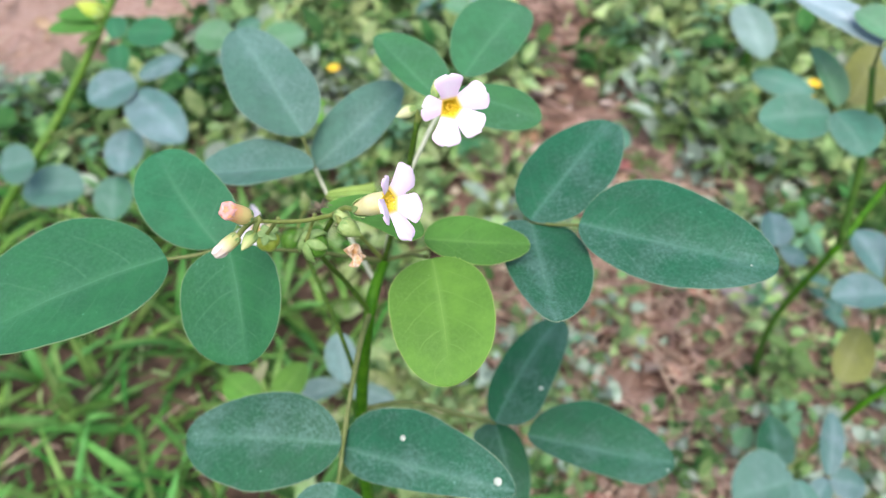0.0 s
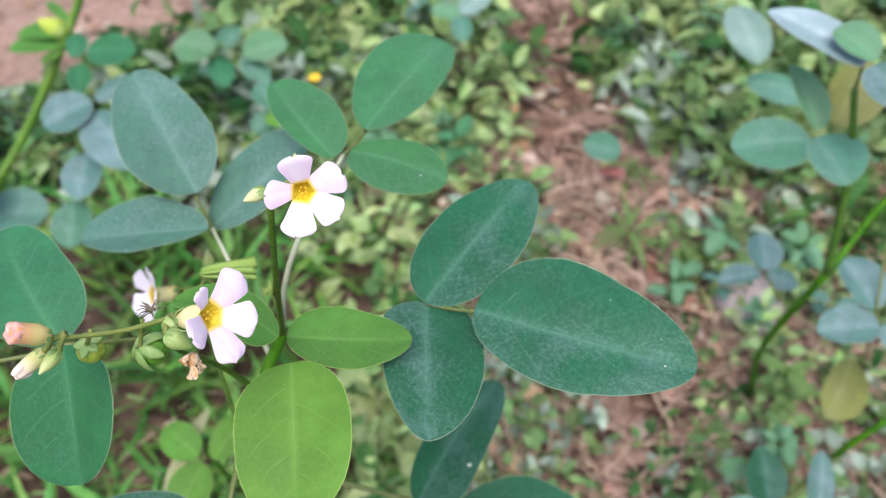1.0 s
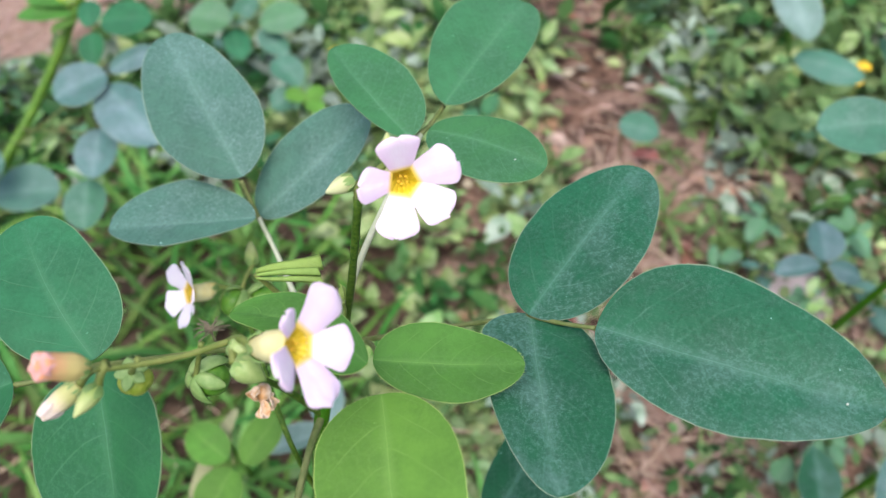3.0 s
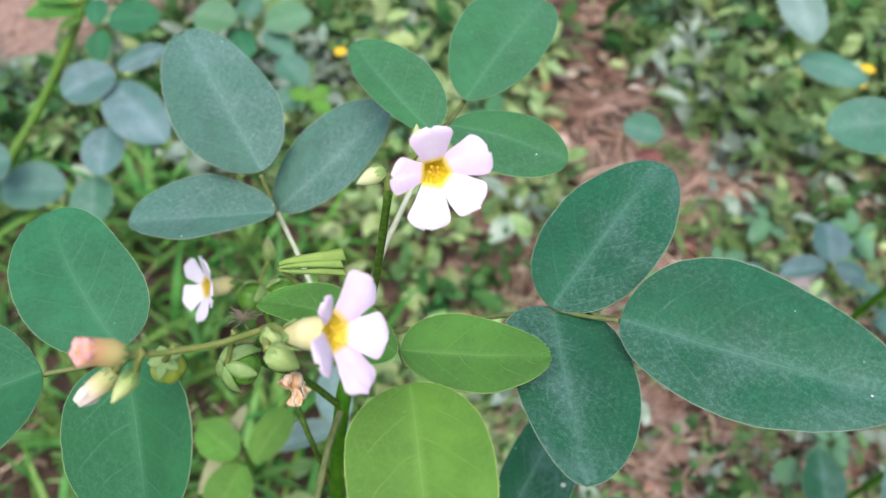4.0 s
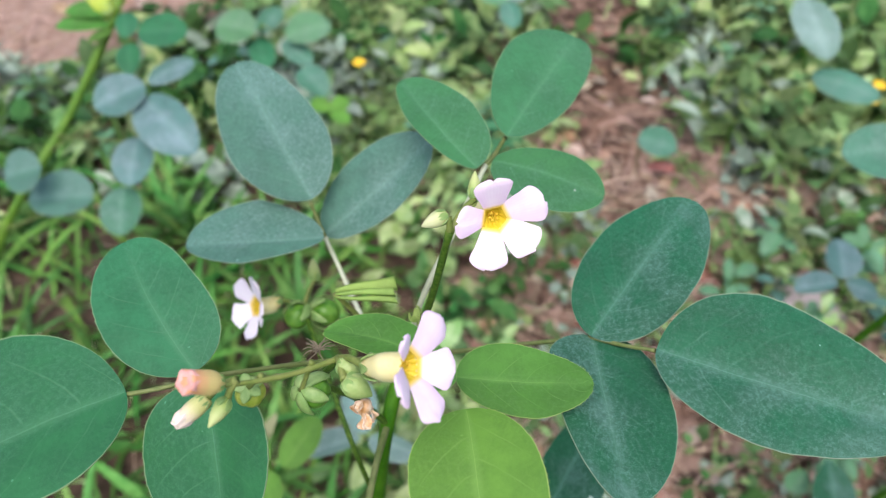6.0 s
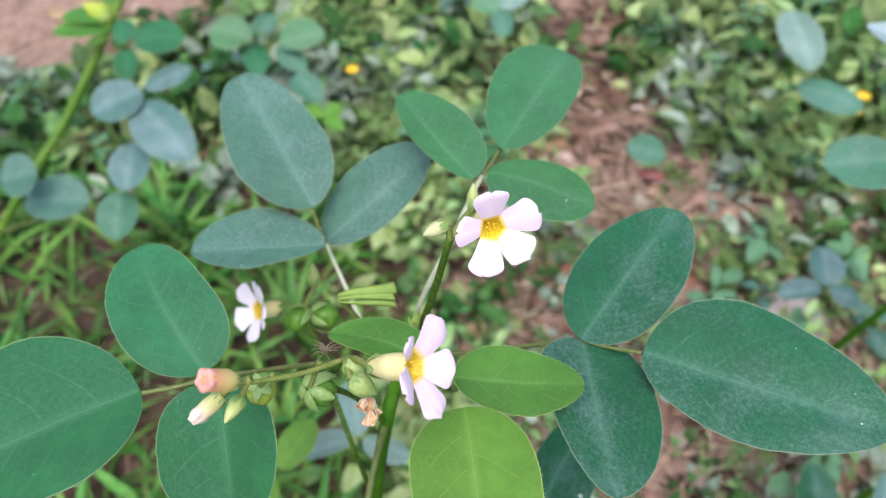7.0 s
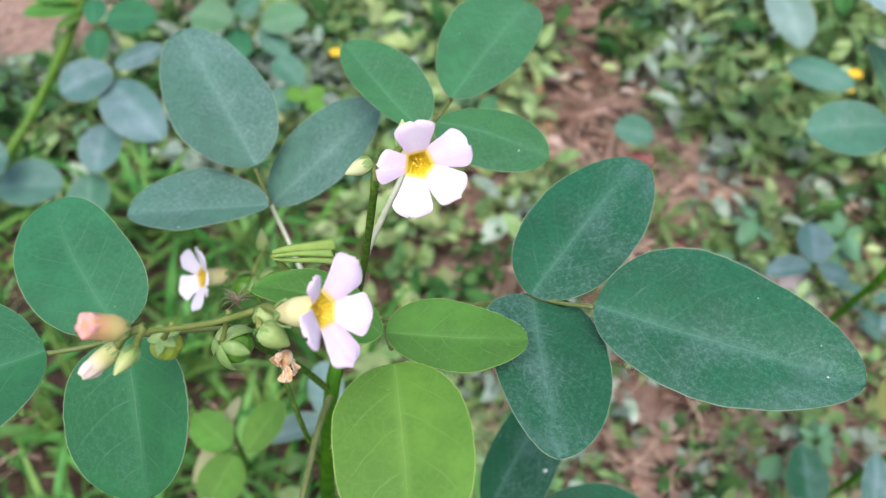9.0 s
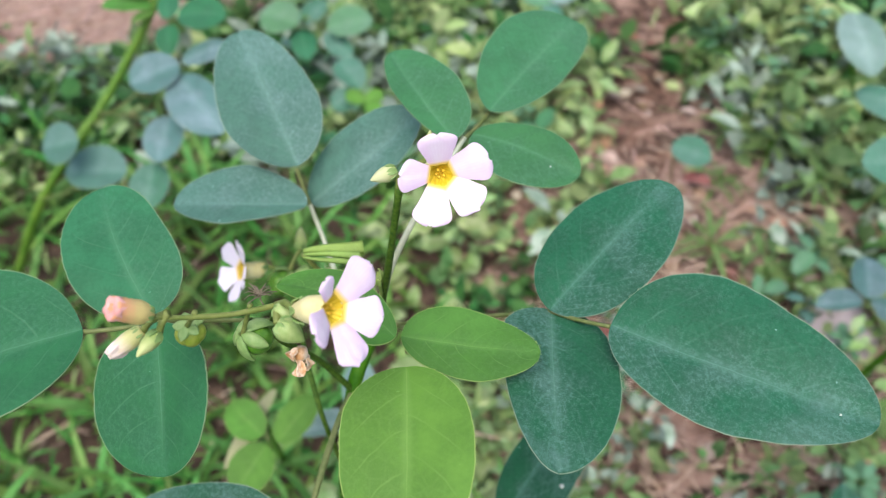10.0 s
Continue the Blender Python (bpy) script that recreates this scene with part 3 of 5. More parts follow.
def dry_flower(plant, top, low):
    top, low = Vector(top), Vector(low)
    axis = low - top
    body = part("withered_flower", tube([top, (top + low) / 2, low], 0.001, 0.001, 9, lambda s: 0.0007 + 0.0004 * math.sin(7 * s)), M_DRY, plant, "withered brown flower")
    x = axis.orthogonal().normalized()
    y = axis.normalized().cross(x)
    for k in range(6):
        a = 1.05 * k
        out = x * math.cos(a) + y * math.sin(a)
        bm = blade(axis.length * (0.42 + 0.08 * (k % 3)), 0.0014, 0.5, 0.2, 0.25, 1.8, 0.9, 12, 4, 0.0001, 0.30, k + 3.0)
        part("withered_petal", bm, M_DRY, body, matrix=basis(top + axis * (0.08 * k) + out * 0.0006, axis.normalized() + out * 0.15, out))


def dry_tuft(plant, place):
    rnd = random.Random(5)
    for k in range(38):
        d = Vector((rnd.uniform(-1.3, 1.3), rnd.uniform(-0.6, 0.6), rnd.uniform(-0.3, 0.8))).normalized() * (0.0005 + 0.0021 * rnd.random() ** 1.6)
        part("dry_bract", tube([place, Vector(place) + d * 0.5 + Vector((rnd.uniform(-0.0004, 0.0004), 0, rnd.uniform(0, 0.0007))), Vector(place) + d], 0.00013, 0.00006, 5), M_TUFT, plant, "thin dried bract")


def sprout(plant, root, base, tip):
    """Tiny unopened leaf shoot: a thin stalk and four pointed scales."""
    root, base, tip = Vector(root), Vector(base), Vector(tip)
    axis = tip - base
    shoot = part("shoot", tube([root, root.lerp(base, 0.5) + Vector((0.0003, 0, 0)), base], 0.00028, 0.00035, 7), M_SPROUT, plant, "tiny pale green leaf shoot")
    x = axis.orthogonal().normalized()
    y = axis.normalized().cross(x)
    for k in range(4):
        a = 1.57 * k + 0.5
        out = x * math.cos(a) + y * math.sin(a)
        bm = blade(axis.length * (1.0 - 0.14 * k), 0.0017, 0.42, 0, 0.12, 1.2, 0.4, 10, 3, 0.0002, 0.05, k)
        part("scale_leaf", bm, M_SPROUT, shoot, matrix=basis(base + out * 0.0003, axis.normalized() + out * (0.15 + 0.12 * k), out))


def petal(size, seed):
    """Wedge-shaped petal with a broad, bluntly rounded end, along x."""
    bm = bmesh.new()
    uv = bm.loops.layers.uv.new("UVMap")
    nu, nv, layers = 18, 7, []
    for layer in (1, -1):
        grid = []
        for i in range(nu + 1):
            u = 1 - (1 - i / nu) ** 1.4
            line = []
            for j in range(-nv, nv + 1):
                v = j / nv
                half = size * (0.235 + 0.270 * min(1, u / 0.80) ** 1.1) * max(0.02, 1 - max(0, (u - 0.60) / 0.40) ** 2.6) ** 0.46
                half *= 1 + 0.06 * noise.noise(Vector((2.5 * u, 4 if v > 0 else -4, seed)))
                end = 1 - 0.02 * v * v - 0.02 * math.exp(-((v - 0.1) / 0.2) ** 2) + 0.07 * noise.noise(Vector((v * 2.2, seed, 1))) + 0.03 * noise.noise(Vector((v * 6, seed, 4)))
                x = size * u * (1 + (end - 1) * min(1, u / 0.5))
                z = size * (0.16 * u * (1 - 1.05 * u) - 0.07 * v * v * u + 0.03 * noise.noise(Vector((3 * u, 2.5 * v, seed))) * u)
                z -= size * 0.022 * math.exp(-((v + 0.12) / 0.10) ** 2) * u * (1.2 - u)
                line.append((bm.verts.new((x, v * half, z + layer * 0.00008)), u, v))
            grid.append(line)
        layers.append(grid)
        for i in range(nu):
            for j in range(2 * nv):
                q = [grid[i][j], grid[i + 1][j], grid[i + 1][j + 1], grid[i][j + 1]]
                if layer < 0:
                    q.reverse()
                f = bm.faces.new([c[0] for c in q])
                for loop, c in zip(f.loops, q):
                    loop[uv].uv = c[1], c[2]
    up, low = layers
    edge = [(i, 0) for i in range(nu + 1)] + [(nu, j) for j in range(1, 2 * nv + 1)] + [(i, 2 * nv) for i in range(nu - 1, -1, -1)] + [(0, j) for j in range(2 * nv - 1, 0, -1)]
    for a, b in zip(edge, edge[1:] + edge[:1]):
        q = [up[b[0]][b[1]], up[a[0]][a[1]], low[a[0]][a[1]], low[b[0]][b[1]]]
        f = bm.faces.new([c[0] for c in q])
        for loop, c in zip(f.loops, q):
            loop[uv].uv = c[1], c[2]
    for f in list(bm.faces)[-len(edge):]:
        for e in f.edges:
            e.smooth = False
    return bm


def flower(plant, centre, face, size, angles, tail, opened, scales=(1, 1, 1, 1, 1), material=None):
    """Five-petalled funnel flower: tube, throat, petals, anthers and sepals."""
    c, n, tail = Vector(centre), Vector(face).normalized(), Vector(tail)
    x = Vector((0, 0, 1)).cross(n).normalized()
    y = n.cross(x)
    foot = c - n * size * 0.02
    bend = c - n * size * 0.45
    body = part("flower", tube([tail, tail.lerp(bend, 0.75), bend, foot], 0, 0, 16, lambda s: size * (0.12 + 0.15 * min(1, s * 3.0) ** 0.7 + 0.01 * s), open_end=True), M_TUBE, plant, "pale pink five-petalled flower with a yellow throat")
    throat = bmesh.new()
    rings = []
    for s, r in ((0.02, 0.32), (-0.03, 0.285), (-0.12, 0.23), (-0.24, 0.15), (-0.34, 0.09), (-0.38, 0.01)):
        rings.append([throat.verts.new(c + n * size * s + size * r * (1 + 0.07 * math.cos(15 * a)) * (x * math.cos(a) + y * math.sin(a))) for a in (2 * math.pi * k / 60 for k in range(60))])
    for a, b in zip(rings, rings[1:]):
        for k in range(60):
            throat.faces.new((a[k], a[(k + 1) % 60], b[(k + 1) % 60], b[k]))
    throat.faces.new(rings[-1])
    part("throat", throat, M_THROAT, body, "deep yellow throat")
    for k, angle in enumerate(angles):
        a = radians(angle)
        out = x * math.cos(a) + y * math.sin(a)
        part("petal", petal(size * (0.86 + 0.03 * (k % 2)) * scales[k], centre[0] * 90 + k), material or M_PETAL, body, matrix=basis(c + out * size * 0.23, out + n * opened, n - out * opened))
    for k in range(5):
        a = radians(36 + 72 * k)
        out = x * math.cos(a) + y * math.sin(a)
        bm = tube([c - n * size * 0.33 + out * size * 0.05, c - n * size * 0.18 + out * size * 0.07, c - n * size * (0.06 + 0.05 * (k % 2)) + out * size * 0.09], 0, 0, 8, lambda s: 0.00007 + (0.00016 * math.sin(math.pi * (s - 0.7) / 0.3) if s > 0.7 else 0))
        part("stamen", bm, M_ANTHER, body)
    axis = foot - tail
    xx = axis.orthogonal().normalized()
    yy = axis.normalized().cross(xx)
    for k in range(5):
        a = radians(72 * k + 10)
        out = xx * math.cos(a) + yy * math.sin(a)
        bm = blade(axis.length * 0.35, size * 0.20, 0.4, 0, 0.1, 1.2, 0.2, 8, 2, 0.0002)
        part("sepal", bm, M_SEPAL, body, matrix=basis(tail + out * size * 0.10, axis.normalized() + out * 0.40, out))


def folded_leaf(plant, a, b, root):
    """Young leaf whose three leaflets are still folded along their midribs."""
    a, b, root = Vector(a), Vector(b), Vector(root)
    leaf = part("leaf", tube([root, root.lerp(a, 0.55) + Vector((0.001, 0, -0.003)), a], 0.0006, 0.0005, 7), M_STALK, plant, "young pale green leaf still folded up")
    axis = b - a
    face = Vector((0.05, -0.55, 0.83))
    for k, (low, high, deep) in enumerate(((0.0004, 0.0032, 0.0), (-0.0008, 0.0009, 0.0007), (-0.0024, -0.0009, 0.0003))):
        part("folded_leaflet", pleat(axis.length * (1.0 - 0.03 * (k % 2)), low, high, deep), M_FOLDED, leaf, matrix=basis(a, axis, face))


def pleat(length, low, high, deep):
    """Leaflet folded along its midrib: a narrow wedge with a square-cut end, along x."""
    bm = bmesh.new()
    uv = bm.loops.layers.uv.new("UVMap")
    grid = []
    for i in range(13):
        u = i / 12
        wide = 0.30 + 0.70 * u ** 0.8
        ring = []
        for v, z in ((0.0, 0.0), (0.3, 0.00028), (0.75, 0.00022), (1.0, 0.00004), (0.75, -0.00022), (0.3, -0.00028)):
            y = (low + (high - low) * v) * wide + 0.00015 * math.sin(5 * u + low * 900)
            ring.append((bm.verts.new((length * u * (1 - 0.05 * v * u), y, deep * u + z + 0.0005 * u * (1 - u))), u, 0.9 - 0.85 * v))
        grid.append(ring)
    for a, c in zip(grid, grid[1:]):
        for k in range(6):
            q = [a[k], c[k], c[(k + 1) % 6], a[(k + 1) % 6]]
            f = bm.faces.new([p[0] for p in q])
            for loop, p in zip(f.loops, q):
                loop[uv].uv = p[1], p[2]
    bm.faces.new([p[0] for p in grid[0]])
    bm.faces.new([p[0] for p in grid[-1]][::-1])
    bmesh.ops.recalc_face_normals(bm, faces=bm.faces)
    return bm


def yellow_flower(place):
    """Small yellow composite flower on a thin stalk."""
    x, y, z = place
    herb = thing("yellow_flower", (x, y, 0.0), "Tiny bright yellow flower on a thin stalk", "flower", "yellow flowers in the undergrowth")
    part("stalk", tube([(x, y, 0), (x + 0.004, y, z * 0.5), place], 0.0008, 0.0006, 7), M_STALK, herb)
    for k in range(8):
        a = radians(45 * k)
        d = Vector((math.cos(a), math.sin(a), 0.25))
        part("petal", blade(0.0050, 0.0036, 0.6, 0, 0.1, 2.2, 0.2, 8, 2), M_YELLOW, herb, matrix=basis(Vector(place) + d * 0.001, d, (0, 0, 1)))
    bm = bmesh.new()
    bmesh.ops.create_uvsphere(bm, u_segments=10, v_segments=7, radius=0.0022)
    for v in bm.verts:
        v.co.z *= 0.6
        v.co += Vector(place) + Vector((0, 0, 0.0008))
    part("flower_head", bm, M_THROAT, herb)


def stone(place, r, material=None, label="Flat pinkish grey stone lying in the soil", flat=0.25):
    bm = bmesh.new()
    bmesh.ops.create_icosphere(bm, subdivisions=3, radius=r)
    for v in bm.verts:
        v.co *= 1 + 0.22 * noise.noise(v.co * 35)
        v.co.z *= flat
        v.co += Vector((place[0], place[1], 0.001))
    ob = part("stone", bm, material or M_STONE, None)
    tagged(ob, label, "stone")


# ---- ground ----
def ground_height(x, y):
    return 0.010 * noise.noise(Vector((x * 5, y * 5, 3))) + 0.004 * noise.noise(Vector((x * 22, y * 22, 8))) - 0.006


def build_ground():
    near = np.arange(-1.0, 1.5, 0.0125)
    far = np.array([-60.0, -20.0, -7.0, -3.0, -1.5])
    xs = np.concatenate((far, near, np.array([2.0, 3.5, 8.0, 20.0, 60.0])))
    verts = [(x, y, ground_height(x, y)) for y in xs for x in xs]
    n = len(xs)
    faces = [(j * n + i, j * n + i + 1, (j + 1) * n + i + 1, (j + 1) * n + i) for j in range(n - 1) for i in range(n - 1)]
    mesh = bpy.data.meshes.new("ground")
    mesh.from_pydata(verts, [], faces)
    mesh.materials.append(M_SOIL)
    for face in mesh.polygons:
        face.use_smooth = True
    tagged(new("ground", mesh), "Reddish brown bare soil with leaf litter", "ground", kind="structure")


build_ground()


def scatter(name, label, category, material, template, faces, placements):
    """One joined mesh of many small pieces: placements are 4 x 4 matrices."""
    t = np.array([(*v, 1.0) for v in template])
    verts = np.concatenate([(t @ np.array(m).T)[:, :3] for m in placements])
    k = len(template)
    allfaces = [tuple(i + k * j for i in f) for j in range(len(placements)) for f in faces]
    mesh = bpy.data.meshes.new(name)
    mesh.from_pydata(verts.tolist(), [], allfaces)
    mesh.materials.append(material)
    for face in mesh.polygons:
        face.use_smooth = True
    tagged(new(name, mesh), label, category, kind="stuff")


def small_leaf_template():
    """Small oval leaf of unit length along x, creased and arched."""
    verts, faces = [], []
    rows = [(0, 0.02), (0.12, 0.17), (0.35, 0.31), (0.62, 0.27), (0.85, 0.13), (1, 0.01)]
    for u, h in rows:
        z = 0.12 * 4 * u * (1 - u)
        verts += [(u, -h, z + 0.05), (u, 0, z), (u, h, z + 0.05)]
    for i in range(len(rows) - 1):
        a = 3 * i
        faces += [(a, a + 3, a + 4, a + 1), (a + 1, a + 4, a + 5, a + 2)]
    return verts, faces


def grass_template():
    verts, faces = [], []
    n = 7
    for i in range(n + 1):
        u = i / n
        h = 0.028 * (1 - u ** 1.3) * min(1, 0.4 + 3 * u) + 0.001
        x, z = 0.75 * math.sin(u * 1.35), 0.9 * u - 0.62 * u ** 2.3
        verts += [(x, -h, z + 0.012), (x, 0, z), (x, h, z + 0.012)]
    for i in range(n):
        a = 3 * i
        faces += [(a, a + 3, a + 4, a + 1), (a + 1, a + 4, a + 5, a + 2)]
    return verts, faces


def straw_template():
    verts, faces = [], []
    for i in range(4):
        u = i / 3
        for a in range(5):
            verts.append((u, 0.02 * math.cos(a * 1.2566) + 0.05 * math.sin(u * 3), 0.02 * math.sin(a * 1.2566) + 0.05 * u * (1 - u)))
    for i in range(3):
        for a in range(5):
            faces.append((5 * i + a, 5 * i + (a + 1) % 5, 5 * i + 5 + (a + 1) % 5, 5 * i + 5 + a))
    return verts, faces


def turn_scale(place, rx, ry, rz, size, wide=1.0):
    return Matrix.Translation(place) @ Euler((rx, ry, rz)).to_matrix().to_4x4() @ Matrix.Diagonal((size, size * wide, size, 1))


def green_amount(x, y):
    """How thickly the ground is grown over."""
    n = noise.noise(Vector((x * 4.2, y * 4.2, 11))) + 0.5 * noise.noise(Vector((x * 11, y * 11, 5)))
    g = 0.52 + 0.72 * n
    g += 0.35 * max(0.0, min(1.0, (-x + 0.02) / 0.2))
    g += 0.22 * max(0.0, min(1.0, (x - 0.22) / 0.12)) - 0.12 * max(0.0, min(1.0, (0.3 - y) / 0.15)) * max(0.0, min(1.0, x / 0.1))
    g -= 0.06 * math.exp(-((x - 0.10) / 0.07) ** 2)
    g -= 0.30 * math.exp(-((x + 0.38) / 0.10) ** 2 - ((y - 0.43) / 0.10) ** 2)
    g -= 0.16 * math.exp(-((x - 0.10) / 0.055) ** 2 - ((y - 0.60) / 0.12) ** 2)
    g -= 0.15 * max(0.0, min(1.0, (y - 0.45) / 0.2)) * max(0.0, min(1.0, (x + 0.15) / 0.1))
    if y - 0.55 * x > 0.79:
        g -= 1.2 * (y - 0.55 * x - 0.79) / 0.1
    return g


def grassy(x, y):
    """One where the long grass grows, nought elsewhere."""
    return max(0.0, min(1.0, (-x - 0.04) / 0.10)) * max(0.0, min(1.0, (0.46 - y) / 0.16))


def build_cover():
    rnd = random.Random(3)
    groups = {"light": [], "mid": [], "blue": [], "deep": []}
    for k in range(14500):
        x, y = rnd.uniform(-0.85, 0.85), rnd.uniform(-0.1, 1.15)
        if rnd.random() > green_amount(x, y) * (1 - 1.1 * grassy(x, y)) or (abs(x) > 0.35 + 0.55 * max(0, y) and k % 3):
            continue
        kind = noise.noise(Vector((x * 7, y * 7, 21))) + rnd.uniform(-0.5, 0.5)
        kind -= 0.25 * max(0.0, min(1.0, (-x - 0.16) / 0.12))
        kind -= 0.22 * max(0.0, min(1.0, (x - 0.05) / 0.08)) * max(0.0, min(1.0, (0.30 - y) / 0.10))
        key = "light" if kind > 0.05 else "mid" if kind > -0.52 else "blue"
        # Clumps given the shade-coloured green, more of them on the left.
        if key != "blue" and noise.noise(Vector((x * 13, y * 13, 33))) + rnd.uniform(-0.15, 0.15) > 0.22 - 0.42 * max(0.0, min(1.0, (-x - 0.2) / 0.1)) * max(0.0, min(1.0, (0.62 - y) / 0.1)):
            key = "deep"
        z0 = ground_height(x, y)
        tall = rnd.choice((0.006, 0.012, 0.025, 0.045))
        round_leaved = x > -0.02 and y < 0.30
        broad = round_leaved or noise.noise(Vector((x * 5, y * 5, 41))) > 0.05
        for i in range(rnd.randint(3, 8)):
            a = rnd.uniform(0, 6.283)
            r = rnd.uniform(0.0, 0.016)
            size = (0.010 + 0.022 * rnd.random() ** 1.5) if broad and not round_leaved else (0.007 + 0.009 * rnd.random() ** 1.5) if round_leaved else (0.009 + 0.021 * rnd.random() ** 1.5)
            size *= 1 + 0.3 * max(0.0, min(1.0, (y - 0.35) / 0.2))
            place = (x + r * math.cos(a), y + r * math.sin(a), z0 + rnd.uniform(0.2, 1.0) * tall)
            groups[key].append(turn_scale(place, rnd.uniform(-0.9, 0.9), rnd.uniform(-0.9, 0.5), a + rnd.uniform(-0.9, 0.9), size, rnd.uniform(0.75, 1.2) if broad else rnd.uniform(0.40, 0.90)))
    for k in range(15000):
        out, turn = 0.5 + 5.5 * rnd.random() ** 1.7, rnd.uniform(0, 6.283)
        x, y = out * math.cos(turn), 0.5 + out * math.sin(turn)
        if (abs(x) < 0.85 and -0.1 < y < 1.15) or (0.84 < y - 0.55 * x < 1.3 and abs(x) < 1.1):
            continue
        key = rnd.choice(("light", "mid", "mid", "blue"))
        for i in range(4):
            a = rnd.uniform(0, 6.283)
            r = rnd.uniform(0.0, 0.05)
            place = (x + r * math.cos(a), y + r * math.sin(a), ground_height(x, y) + rnd.uniform(0.004, 0.05))
            groups[key].append(turn_scale(place, rnd.uniform(-0.7, 0.7), rnd.uniform(-0.8, 0.4), a, rnd.uniform(0.015, 0.04), rnd.uniform(0.6, 1.1)))
    verts, faces = small_leaf_template()
    scatter("ground_cover", "Low creeping weeds with tiny yellow-green leaves", "weeds", M_COVER_LIGHT, verts, faces, groups["light"])
    scatter("ground_cover", "Low creeping weeds with small green leaves", "weeds", M_COVER_MID, verts, faces, groups["mid"])
    scatter("ground_cover", "Low creeping weeds with small bluish leaves", "weeds", M_COVER_BLUE, verts, faces, groups["blue"])
    scatter("ground_cover", "Low creeping weeds with small leaves, shade painted into their green", "weeds", M_COVER_SHADED, verts, faces, groups["deep"])
    verts, faces = grass_template()
    blades, shaded, sprigs = [], [], []
    for k in range(22000):
        x, y = rnd.uniform(-0.7, 0.75), rnd.uniform(-0.1, 0.95)
        thick = grassy(x, y)
        if y - 0.55 * x > 0.80:
            continue
        if rnd.random() < 0.30 * thick:
            size = 0.04 + 0.06 * rnd.random() ** 1.3
            # Noise picks the blades that get the shade-coloured copy.
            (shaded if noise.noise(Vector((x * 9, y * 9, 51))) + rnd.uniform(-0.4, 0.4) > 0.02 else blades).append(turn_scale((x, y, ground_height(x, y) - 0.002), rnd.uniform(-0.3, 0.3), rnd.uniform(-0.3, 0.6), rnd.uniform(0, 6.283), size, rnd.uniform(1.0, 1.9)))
        elif rnd.random() < 0.06 + 0.15 * green_amount(x, y):
            size = rnd.uniform(0.012, 0.042)
            sprigs.append(turn_scale((x, y, ground_height(x, y) - 0.001), rnd.uniform(-0.5, 0.5), rnd.uniform(-0.2, 0.9), rnd.uniform(0, 6.283), size, rnd.uniform(0.9, 1.9)))
    scatter("grass", "Arching green grass blades among the weeds", "grass", M_BLADE, verts, faces, blades)
    scatter("grass", "Grass blades among the weeds, shade painted into their green", "grass", M_BLADE_SHADED, verts, faces, shaded)
    scatter("grass", "Short thin grass sprigs on the soil", "grass", M_COVER_LIGHT, verts, faces, sprigs)
    verts, faces = straw_template()
    straws = []
    for k in range(7000):
        x, y = rnd.uniform(-0.8, 0.8), rnd.uniform(-0.1, 1.1)
        if rnd.random() < 0.7 * grassy(x, y):
            continue
        size = 0.008 + 0.040 * rnd.random() ** 2
        straws.append(turn_scale((x, y, ground_height(x, y) + rnd.uniform(0.000, 0.006)), 0, rnd.uniform(-0.25, 0.15), rnd.uniform(0, 6.283), size, rnd.uniform(0.35, 1.0)))
    for k in range(2600):
        x, y = rnd.uniform(0.0, 0.42), rnd.uniform(0.0, 0.42)
        size = 0.010 + 0.035 * rnd.random() ** 1.5
        straws.append(turn_scale((x, y, ground_height(x, y) + rnd.uniform(0.000, 0.008)), 0, rnd.uniform(-0.3, 0.2), rnd.uniform(0, 6.283), size, rnd.uniform(0.35, 0.9)))
    scatter("dry_straw", "Dry tan grass stalks scattered on the soil", "straw", M_STRAW, verts, faces, straws)
    verts, faces = small_leaf_template()
    dead, pale = [], []
    for k in range(2400):
        x, y = rnd.uniform(-0.8, 0.8), rnd.uniform(-0.1, 1.0)
        if rnd.random() < 0.95 and x < -0.06 and y < 0.44:
            continue
        m = turn_scale((x, y, ground_height(x, y) + rnd.uniform(0.001, 0.007)), rnd.uniform(-0.8, 0.8), rnd.uniform(-0.5, 0.5), rnd.uniform(0, 6.283), 0.006 + 0.017 * rnd.random() ** 1.7, rnd.uniform(0.5, 1.5))
        (pale if k % 5 == 0 else dead).append(m)
    scatter("leaf_litter", "Curled brown dead leaves on the soil", "litter", M_LITTER, verts, faces, dead)
    scatter("leaf_litter", "Pale bleached leaf scraps on the soil", "litter", M_FLAKE, verts, faces, pale)


build_cover()


def weed(name, place, label, leaves, leaf_length, wide, height, material, seed):
    """Small weed: a short stem with a whorl of oval leaves."""
    rnd = random.Random(seed)
    x, y, z = place
    herb = thing(name, place, label, "plant", "small weeds on the ground")
    top = Vector((x + 0.15 * height, y - 0.1 * height, z + height))
    part("stem", tube([place, Vector(place).lerp(top, 0.5) + Vector((0.002, 0, 0)), top], 0.0010, 0.0007, 6), M_STEM, herb)
    for k in range(leaves):
        a = 2.4 * k + rnd.uniform(-0.4, 0.4)
        d = Vector((math.cos(a), math.sin(a), rnd.uniform(-0.35, 0.55)))
        foot = Vector(place).lerp(top, 0.35 + 0.65 * k / max(1, leaves - 1)) + d * 0.003
        size = leaf_length * rnd.uniform(0.65, 1.1)
        part("leaf", blade(size, size * wide, 0.45, 0, 0.08, 1.6, 0.25, 9, 2, 0.0003, 0.03, k), material, herb, matrix=basis(foot, d, (0, 0, 1)))
    return herb


